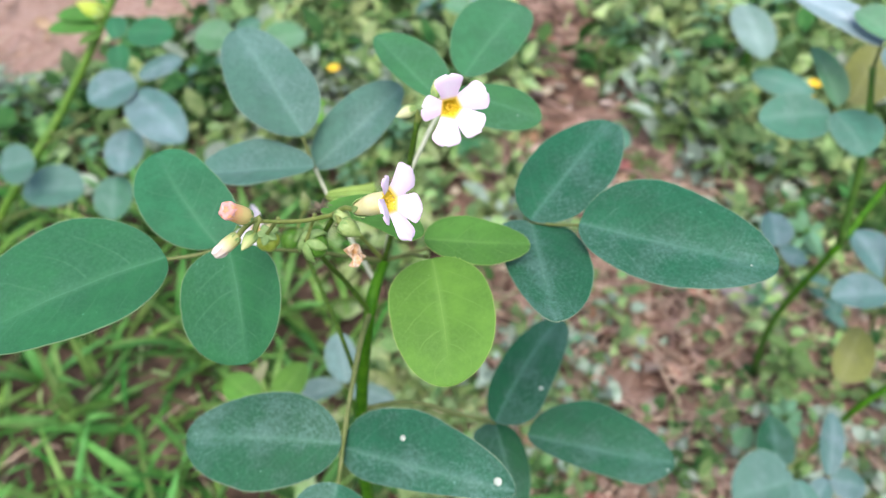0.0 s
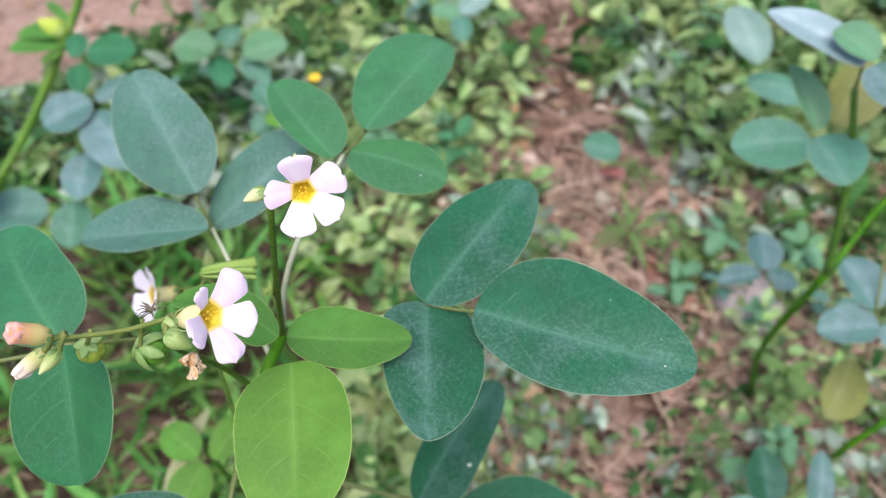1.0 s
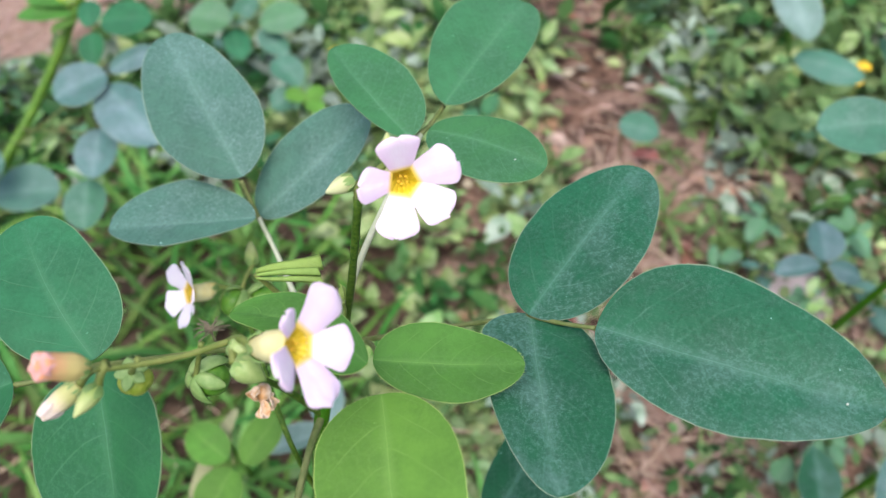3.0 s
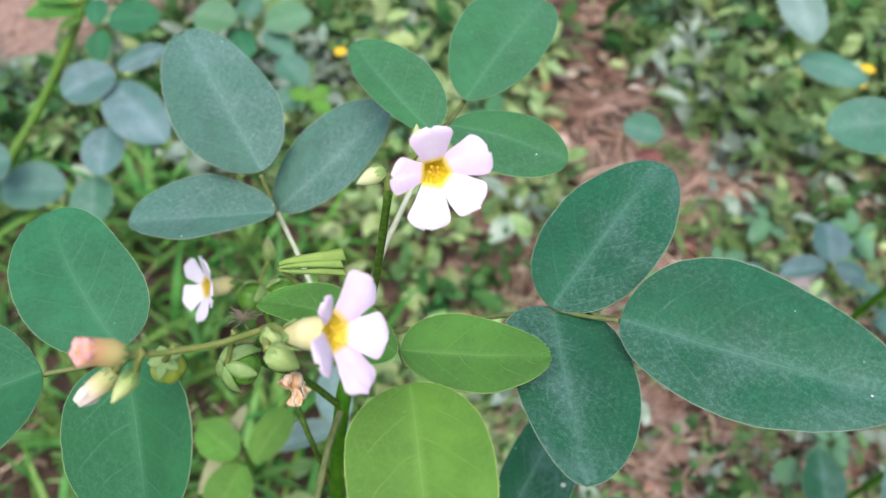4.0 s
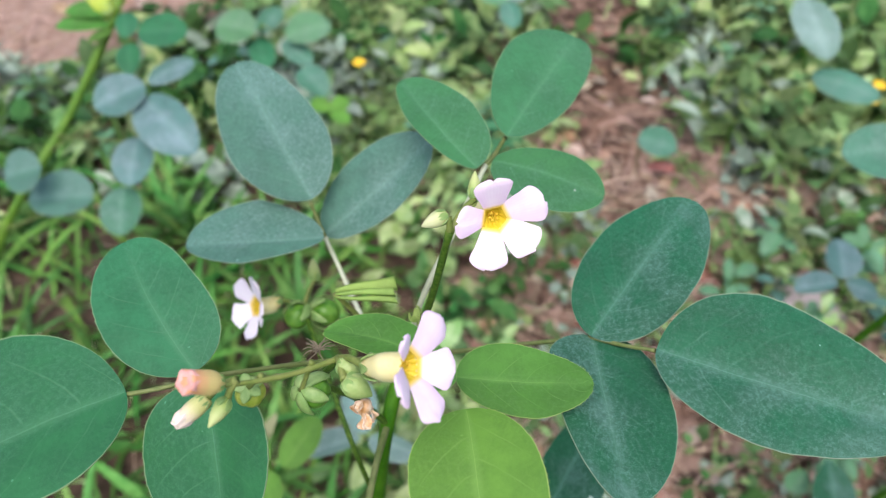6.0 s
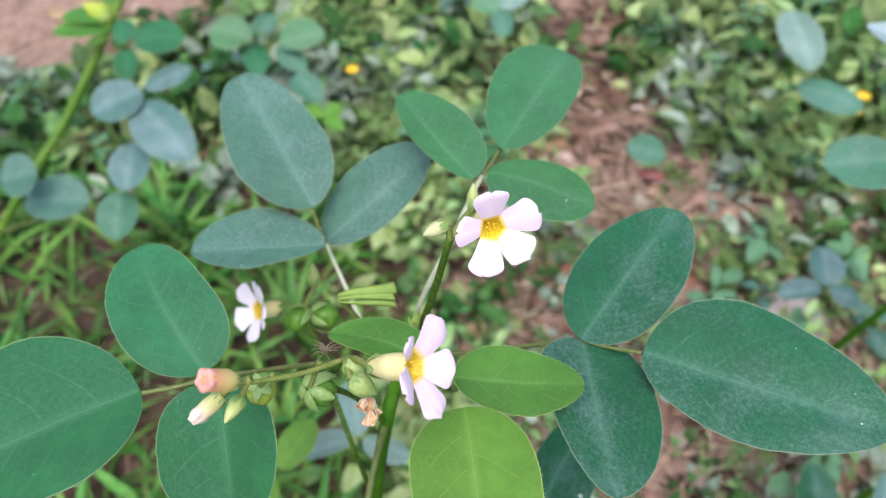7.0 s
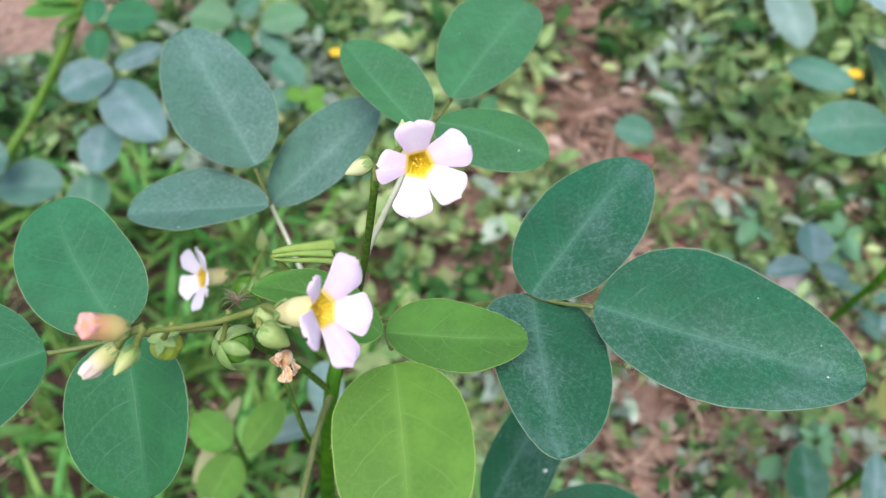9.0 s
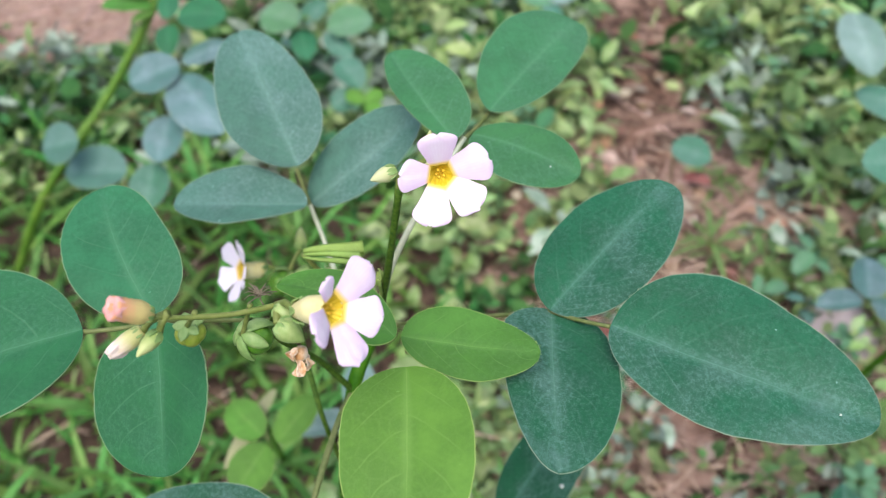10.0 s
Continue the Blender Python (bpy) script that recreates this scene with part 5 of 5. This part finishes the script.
leaf_b3 = part('leaf', tube([(0.1496, 0.1172, 0.3196), (0.1500, 0.1196, 0.3285)], 0.0008, 0.0006), M_PETIOLE, herb_b, 'pale leaf catching the sky')
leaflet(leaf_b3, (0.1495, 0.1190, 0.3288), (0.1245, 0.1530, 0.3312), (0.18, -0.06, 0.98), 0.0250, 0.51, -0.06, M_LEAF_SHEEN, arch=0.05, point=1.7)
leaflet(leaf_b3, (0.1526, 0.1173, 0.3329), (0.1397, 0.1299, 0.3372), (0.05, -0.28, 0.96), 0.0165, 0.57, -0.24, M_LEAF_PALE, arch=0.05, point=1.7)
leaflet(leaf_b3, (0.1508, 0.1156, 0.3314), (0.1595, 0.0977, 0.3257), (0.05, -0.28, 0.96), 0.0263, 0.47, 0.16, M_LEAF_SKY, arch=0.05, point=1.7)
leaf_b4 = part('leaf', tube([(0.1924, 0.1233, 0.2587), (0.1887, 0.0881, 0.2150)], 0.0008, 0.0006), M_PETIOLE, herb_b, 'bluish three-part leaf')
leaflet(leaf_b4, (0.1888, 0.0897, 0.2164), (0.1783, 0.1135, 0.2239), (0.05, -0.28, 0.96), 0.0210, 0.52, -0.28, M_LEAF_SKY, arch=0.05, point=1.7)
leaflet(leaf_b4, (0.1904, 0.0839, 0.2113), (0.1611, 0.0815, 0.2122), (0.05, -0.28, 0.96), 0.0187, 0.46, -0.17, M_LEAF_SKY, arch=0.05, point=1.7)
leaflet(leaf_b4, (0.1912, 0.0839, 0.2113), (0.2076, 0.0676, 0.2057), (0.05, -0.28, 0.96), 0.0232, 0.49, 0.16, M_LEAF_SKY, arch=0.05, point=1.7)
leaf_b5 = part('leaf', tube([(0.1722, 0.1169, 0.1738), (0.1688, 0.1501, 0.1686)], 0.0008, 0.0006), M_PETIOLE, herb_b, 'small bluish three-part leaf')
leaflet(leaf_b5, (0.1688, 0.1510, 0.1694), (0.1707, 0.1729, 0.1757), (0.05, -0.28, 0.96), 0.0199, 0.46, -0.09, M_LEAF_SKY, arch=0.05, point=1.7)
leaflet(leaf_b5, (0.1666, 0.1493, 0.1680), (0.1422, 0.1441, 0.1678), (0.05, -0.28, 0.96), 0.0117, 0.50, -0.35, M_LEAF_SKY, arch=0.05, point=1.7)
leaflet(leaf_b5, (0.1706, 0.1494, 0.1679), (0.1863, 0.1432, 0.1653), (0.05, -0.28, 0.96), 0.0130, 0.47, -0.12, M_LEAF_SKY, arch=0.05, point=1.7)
leaf_b6 = part('leaf', tube([(0.2044, 0.1156, 0.2256), (0.1983, 0.0876, 0.1748)], 0.0008, 0.0006), M_PETIOLE, herb_b, 'withered olive leaf hanging down')
leaflet(leaf_b6, (0.1935, 0.0890, 0.1752), (0.1748, 0.0610, 0.1680), (0.05, -0.28, 0.96), 0.0205, 0.59, 0.20, M_LEAF_OLIVE, arch=0.05, point=1.7)
herb_c = thing('leafy_herb', (0.2090, 0.0827, 0.0000), 'Low herb with a slanting green stem and bluish leaves', 'plant', 'herbs in the undergrowth')
part('stem', tube([(0.2090, 0.0827, 0.0000), (0.1936, 0.0613, 0.1256), (0.2041, 0.0610, 0.1650)], 0.0019, 0.0016), M_STEM, herb_c)
leaf_c1 = part('leaf', tube([(0.1936, 0.0613, 0.1256), (0.1365, 0.0154, 0.1652)], 0.0008, 0.0006), M_PETIOLE, herb_c, 'bluish green three-part leaf')
leaflet(leaf_c1, (0.1392, 0.0113, 0.1616), (0.1082, 0.0035, 0.1610), (0.05, -0.28, 0.96), 0.0306, 0.41, -0.12, M_LEAF_BLUE, arch=0.05, point=1.7)
leaflet(leaf_c1, (0.1410, 0.0113, 0.1616), (0.1444, -0.0081, 0.1558), (0.05, -0.28, 0.96), 0.0169, 0.55, -0.24, M_LEAF_BLUE, arch=0.05, point=1.7)
leaf_c2 = part('leaf', tube([(0.1936, 0.0613, 0.1256), (0.1662, 0.0207, 0.1433)], 0.0008, 0.0006), M_PETIOLE, herb_c, 'pale bluish three-part leaf')
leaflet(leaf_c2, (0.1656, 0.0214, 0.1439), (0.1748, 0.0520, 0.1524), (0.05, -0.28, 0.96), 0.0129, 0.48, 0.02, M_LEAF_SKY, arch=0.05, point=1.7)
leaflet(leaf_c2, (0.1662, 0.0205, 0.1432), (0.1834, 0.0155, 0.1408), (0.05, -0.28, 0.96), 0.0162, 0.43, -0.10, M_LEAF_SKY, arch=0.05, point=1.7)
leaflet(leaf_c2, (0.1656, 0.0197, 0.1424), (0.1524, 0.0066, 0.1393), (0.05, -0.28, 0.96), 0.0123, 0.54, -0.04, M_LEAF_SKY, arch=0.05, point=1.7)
leaf_c3 = part('leaf', tube([(0.2014, 0.0720, 0.0625), (0.1930, 0.0640, 0.0760), (0.175, 0.057, 0.0705)], 0.0008, 0.0006), M_PETIOLE, herb_c, 'dull green pointed leaf')
leaflet(leaf_c3, (0.175, 0.057, 0.0705), (0.1741, 0.0882, 0.0848), (0.05, -0.28, 0.96), 0.0250, 0.42, 0.03, M_LEAF_DUSTY, arch=0.05, point=1.1)
leaflet(leaf_c3, (0.1587, 0.0785, 0.0598), (0.1679, 0.0882, 0.0681), (0.05, -0.28, 0.96), 0.0140, 0.40, 0.03, M_LEAF_PALE, arch=0.05, point=1.1)
herb_d = thing('leafy_herb', (-0.4184, 0.2284, 0.0000), 'Tall green herb stem with pale buds at the top', 'plant', 'herbs in the undergrowth')
part('stem', tube([(-0.4184, 0.2284, 0.0000), (-0.3440, 0.2351, 0.1105), (-0.2958, 0.2821, 0.1645), (-0.2541, 0.3256, 0.2220), (-0.2441, 0.3370, 0.2385)], 0.0036, 0.0026), M_STEM_FAR, herb_d)
leaflet(herb_d, (-0.2569, 0.3212, 0.2182), (-0.2888, 0.3197, 0.2194), (0.05, -0.28, 0.96), 0.0134, 0.50, 0.01, M_LEAF_LIGHT, arch=0.1, point=1.3)
leaflet(herb_d, (-0.2608, 0.3154, 0.2132), (-0.2941, 0.3115, 0.2138), (0.05, -0.28, 0.96), 0.0142, 0.50, 0.01, M_LEAF_LIGHT, arch=0.1, point=1.3)
leaflet(herb_d, (-0.2589, 0.3125, 0.2106), (-0.2721, 0.3025, 0.2084), (0.05, -0.28, 0.96), 0.0070, 0.50, 0.00, M_LEAF_LIGHT, arch=0.1, point=1.3)
leaflet(herb_d, (-0.2549, 0.3271, 0.2233), (-0.2732, 0.3431, 0.2289), (0.05, -0.28, 0.96), 0.0069, 0.50, 0.00, M_LEAF_LIGHT, arch=0.1, point=1.3)
bud(herb_d, (-0.2565, 0.3212, 0.2182), (-0.2761, 0.3286, 0.2246), 0.0068, M_BUD_LIME, 'round yellow-green bud')
leaf_d1 = part('leaf', tube([(-0.3115, 0.2664, 0.1469), (-0.2111, 0.2388, 0.2263)], 0.0008, 0.0006), M_PETIOLE, herb_d, 'bluish grey three-part leaf')
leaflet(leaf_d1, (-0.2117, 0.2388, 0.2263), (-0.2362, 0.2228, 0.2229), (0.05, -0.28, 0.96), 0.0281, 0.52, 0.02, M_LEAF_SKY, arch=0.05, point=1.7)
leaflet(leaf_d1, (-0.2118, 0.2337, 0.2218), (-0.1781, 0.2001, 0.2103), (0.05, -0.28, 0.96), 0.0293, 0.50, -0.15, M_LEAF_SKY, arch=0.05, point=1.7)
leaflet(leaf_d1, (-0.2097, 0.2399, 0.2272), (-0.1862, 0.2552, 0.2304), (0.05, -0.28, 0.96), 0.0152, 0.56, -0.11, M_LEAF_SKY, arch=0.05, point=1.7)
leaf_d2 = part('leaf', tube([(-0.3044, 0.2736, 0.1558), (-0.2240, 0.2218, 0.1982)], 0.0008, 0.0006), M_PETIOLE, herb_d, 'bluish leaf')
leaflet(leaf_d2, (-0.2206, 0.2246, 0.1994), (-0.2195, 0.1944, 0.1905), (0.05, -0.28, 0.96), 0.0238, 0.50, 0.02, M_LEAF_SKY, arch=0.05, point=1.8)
leaflet(leaf_d2, (-0.2289, 0.2031, 0.1805), (-0.2254, 0.1738, 0.1718), (0.05, -0.28, 0.96), 0.0238, 0.50, 0.02, M_LEAF_TEAL, arch=0.05, point=1.8)
leaf_d3 = part('leaf', tube([(-0.3464, 0.2320, 0.1078), (-0.2712, 0.2321, 0.1410)], 0.0008, 0.0006), M_PETIOLE, herb_d, 'bluish green leaf')
leaflet(leaf_d3, (-0.2712, 0.2321, 0.1410), (-0.3121, 0.2287, 0.1422), (0.05, -0.28, 0.96), 0.0331, 0.50, -0.12, M_LEAF_BLUE, arch=0.05, point=1.7)
leaflet(leaf_d3, (-0.2954, 0.2334, 0.1661), (-0.3162, 0.2257, 0.1649), (0.05, -0.28, 0.96), 0.0318, 0.50, 0.02, M_LEAF_BLUE, arch=0.05, point=1.8)
leaf_d4 = part('leaf', tube([(-0.2541, 0.3256, 0.2220), (-0.2370, 0.2907, 0.2183)], 0.0008, 0.0006), M_PETIOLE, herb_d, 'green leaf')
leaflet(leaf_d4, (-0.2332, 0.2944, 0.2214), (-0.2032, 0.2976, 0.2208), (0.05, -0.28, 0.96), 0.0256, 0.54, -0.03, M_LEAF_MID, arch=0.05, point=1.7)
leaflet(leaf_d4, (-0.2388, 0.2893, 0.2171), (-0.2332, 0.2676, 0.2105), (0.05, -0.28, 0.96), 0.0150, 0.46, -0.06, M_LEAF_MID, arch=0.05, point=1.7)
leaflet(leaf_d4, (-0.2407, 0.2922, 0.2195), (-0.2457, 0.3102, 0.2251), (0.05, -0.28, 0.96), 0.0143, 0.47, -0.28, M_LEAF_MID, arch=0.05, point=1.7)
herb_e = thing('leafy_herb', (-0.1605, 0.1067, 0.0000), 'Young light green herb with rounded leaflets', 'plant', 'herbs in the undergrowth')
part('stem', tube([(-0.1605, 0.1067, 0.0000), (-0.1059, 0.0278, 0.2154)], 0.0018, 0.0012), M_STEM, herb_e)
leaf_e1 = part('leaf', tube([(-0.1059, 0.0278, 0.2154), (-0.1023, 0.0202, 0.2193)], 0.0008, 0.0006), M_PETIOLE, herb_e, 'light green three-part leaf')
leaflet(leaf_e1, (-0.1045, 0.0411, 0.2214), (-0.1181, 0.0098, 0.2129), (0.05, -0.28, 0.96), 0.0059, 0.50, 0.02, M_CREAM, arch=0.05, point=1.8)
leaflet(leaf_e1, (-0.1048, 0.0214, 0.2198), (-0.1200, 0.0318, 0.2237), (0.05, -0.28, 0.96), 0.0145, 0.50, 0.02, M_LEAF_YOUNG, arch=0.05, point=1.8)
leaflet(leaf_e1, (-0.0979, 0.0189, 0.2208), (-0.0866, 0.0375, 0.2256), (0.05, -0.28, 0.96), 0.0133, 0.50, 0.02, M_LEAF_YOUNG, arch=0.05, point=1.8)
leaflet(leaf_e1, (-0.1025, 0.0182, 0.2188), (-0.1106, 0.0004, 0.2140), (0.05, -0.28, 0.96), 0.0172, 0.50, 0.02, M_LEAF_YOUNG, arch=0.05, point=1.8)
herb_f = thing('leafy_herb', (-0.0867, 0.1239, 0.0000), 'Small grey-green herb beside the main stem', 'plant', 'herbs in the undergrowth')
part('stem', tube([(-0.0867, 0.1239, 0.0000), (-0.0721, 0.0449, 0.1906)], 0.0016, 0.0011), M_STEM, herb_f)
leaf_f1 = part('leaf', tube([(-0.0721, 0.0449, 0.1906), (-0.0722, 0.0439, 0.1964)], 0.0008, 0.0006), M_PETIOLE, herb_f, 'grey-green three-part leaf')
# Haze-coloured rather than teal, to offset the shade beside the stem.
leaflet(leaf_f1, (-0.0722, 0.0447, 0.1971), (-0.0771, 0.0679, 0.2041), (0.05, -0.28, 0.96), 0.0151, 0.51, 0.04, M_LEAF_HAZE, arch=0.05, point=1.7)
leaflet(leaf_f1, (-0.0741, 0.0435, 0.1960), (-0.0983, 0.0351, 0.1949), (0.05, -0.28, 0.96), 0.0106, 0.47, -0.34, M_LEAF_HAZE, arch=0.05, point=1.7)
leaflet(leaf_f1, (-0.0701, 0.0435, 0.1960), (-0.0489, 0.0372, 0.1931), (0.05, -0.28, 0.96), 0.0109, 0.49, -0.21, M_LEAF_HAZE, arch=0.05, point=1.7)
herb_g = thing('leafy_herb', (-0.2538, 0.5672, 0.0000), 'Green herb with oval leaves on bare soil', 'plant', 'herbs in the undergrowth')
part('stem', tube([(-0.2538, 0.5672, 0.0000), (-0.2118, 0.4686, 0.1078)], 0.002, 0.0014), M_STEM, herb_g)
leaf_g1 = part('leaf', tube([(-0.2118, 0.4686, 0.1078), (-0.2225, 0.4832, 0.0881)], 0.0008, 0.0006), M_PETIOLE, herb_g, 'pale green oval leaf')
leaflet(leaf_g1, (-0.2246, 0.4843, 0.0891), (-0.2605, 0.4927, 0.0934), (0.05, -0.28, 0.96), 0.0393, 0.54, 0.04, M_LEAF_PALE, arch=0.05, point=1.7)
leaflet(leaf_g1, (-0.2194, 0.4833, 0.0881), (-0.2044, 0.5128, 0.0959), (0.05, -0.28, 0.96), 0.0216, 0.51, 0.09, M_LEAF_TEAL, arch=0.05, point=1.7)
leaflet(leaf_g1, (-0.2264, 0.4885, 0.0796), (-0.2122, 0.4565, 0.0695), (0.05, -0.28, 0.96), 0.0234, 0.49, 0.05, M_LEAF_MID, arch=0.05, point=1.7)
leaf_g2 = part('leaf', tube([(-0.2118, 0.4686, 0.1078), (-0.1964, 0.4737, 0.0925)], 0.0008, 0.0006), M_PETIOLE, herb_g, 'pale green oval leaf')
leaflet(leaf_g2, (-0.1943, 0.4737, 0.0925), (-0.1553, 0.4881, 0.0946), (0.05, -0.28, 0.96), 0.0350, 0.51, 0.08, M_LEAF_PALE, arch=0.05, point=1.7)
leaflet(leaf_g2, (-0.1978, 0.4790, 0.0840), (-0.1710, 0.4554, 0.0757), (0.05, -0.28, 0.96), 0.0215, 0.56, -0.11, M_LEAF_TEAL, arch=0.05, point=1.7)
herb_j = thing('leafy_herb', (-0.1648, 0.4517, 0.0000), 'Low herb with pale teal leaves and a yellow-green shoot', 'plant', 'herbs in the undergrowth')
part('stem', tube([(-0.1648, 0.4517, 0.0000), (-0.1437, 0.3816, 0.0929)], 0.0018, 0.0012), M_STEM, herb_j)
leaf_j1 = part('leaf', tube([(-0.1437, 0.3816, 0.0929), (-0.1456, 0.3819, 0.0997)], 0.0008, 0.0006), M_PETIOLE, herb_j, 'pale teal leaf')
leaflet(leaf_j1, (-0.1456, 0.3829, 0.1006), (-0.1681, 0.4067, 0.1087), (0.05, -0.28, 0.96), 0.0245, 0.60, -0.05, M_LEAF_TEAL, arch=0.05, point=1.7)
leaflet(leaf_j1, (-0.1484, 0.3844, 0.0953), (-0.1676, 0.3661, 0.0910), (0.05, -0.28, 0.96), 0.0236, 0.57, -0.02, M_LEAF_TEAL, arch=0.05, point=1.7)
leaf_j2 = part('leaf', tube([(-0.1437, 0.3816, 0.0929), (-0.1390, 0.3643, 0.1044)], 0.0008, 0.0006), M_PETIOLE, herb_j, 'yellow-green young shoot')
leaflet(leaf_j2, (-0.1381, 0.3626, 0.1030), (-0.1540, 0.3709, 0.1063), (0.05, -0.28, 0.96), 0.0135, 0.60, 0.24, M_LEAF_YOUNG, arch=0.05, point=1.7)
leaflet(leaf_j2, (-0.1381, 0.3633, 0.1036), (-0.1254, 0.3721, 0.1055), (0.05, -0.28, 0.96), 0.0141, 0.53, -0.05, M_LEAF_YOUNG, arch=0.05, point=1.7)
leaflet(leaf_j2, (-0.1381, 0.3619, 0.1024), (-0.1230, 0.3516, 0.0987), (0.05, -0.28, 0.96), 0.0129, 0.49, -0.02, M_LEAF_YOUNG, arch=0.05, point=1.7)
herb_h = thing('leafy_herb', (0.3063, 0.5203, 0.0000), 'Pale blue-green broad-leaved herb', 'plant', 'herbs in the undergrowth')
part('stem', tube([(0.3063, 0.5203, 0.0000), (0.2177, 0.4141, 0.1667)], 0.002, 0.0014), M_STEM, herb_h)
leaf_h1 = part('leaf', tube([(0.2177, 0.4141, 0.1667), (0.2187, 0.4159, 0.1682)], 0.0008, 0.0006), M_PETIOLE, herb_h, 'pale blue-green leaf')
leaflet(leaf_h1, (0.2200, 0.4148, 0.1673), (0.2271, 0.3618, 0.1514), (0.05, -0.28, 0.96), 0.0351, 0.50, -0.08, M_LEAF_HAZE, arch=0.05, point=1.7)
leaflet(leaf_h1, (0.2266, 0.3723, 0.1304), (0.2745, 0.3554, 0.1230), (0.05, -0.28, 0.96), 0.0284, 0.45, -0.28, M_LEAF_TEAL, arch=0.05, point=1.7)
herb_i = thing('leafy_herb', (0.1233, 0.4009, 0.0000), 'Seedling with one oval teal leaf', 'plant', 'herbs in the undergrowth')
leaf_i1 = part('leaf', tube([(0.1233, 0.4009, 0.0000), (0.1031, 0.3507, 0.0864)], 0.0008, 0.0006), M_PETIOLE, herb_i, 'teal oval leaf')
leaflet(leaf_i1, (0.1022, 0.3507, 0.0864), (0.1318, 0.3414, 0.0822), (0.05, -0.28, 0.96), 0.0276, 0.48, 0.03, M_LEAF_TEAL, arch=0.05, point=1.7)
herb_k = thing('leafy_herb', (0.0240, 0.5750, 0.0000), 'Pale hazy green herb with oval leaves', 'plant', 'herbs in the undergrowth')
part('stem', tube([(0.0240, 0.5750, 0.0000), (0.0150, 0.5400, 0.0550), (0.0080, 0.5180, 0.0980)], 0.0016, 0.0010), M_STEM, herb_k)
leaf_k1 = part('leaf', tube([(0.0080, 0.5180, 0.0980), (0.0060, 0.5190, 0.1000)], 0.0008, 0.0006), M_PETIOLE, herb_k, 'pale hazy green oval leaf')
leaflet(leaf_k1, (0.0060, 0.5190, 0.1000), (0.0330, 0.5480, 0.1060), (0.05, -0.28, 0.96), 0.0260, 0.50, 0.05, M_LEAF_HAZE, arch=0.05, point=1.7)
leaflet(leaf_k1, (0.0050, 0.5170, 0.0990), (0.0080, 0.4860, 0.0920), (0.05, -0.28, 0.96), 0.0200, 0.50, -0.05, M_LEAF_TEAL, arch=0.05, point=1.7)
leaflet(leaf_k1, (0.0040, 0.5190, 0.0995), (-0.0220, 0.5280, 0.1010), (0.05, -0.28, 0.96), 0.0210, 0.50, 0.02, M_LEAF_PALE, arch=0.05, point=1.7)
yellow_flower((0.2826, 0.3761, 0.1022))
yellow_flower((0.2944, 0.3930, 0.1028))
yellow_flower((-0.1253, 0.4400, 0.0886))
stone((0.2354, 0.2522, 0.0000), 0.030)
stone((0.1153, 0.2423, 0.0000), 0.0042, M_PEBBLE, 'Small whitish pebble on the soil', 0.6)
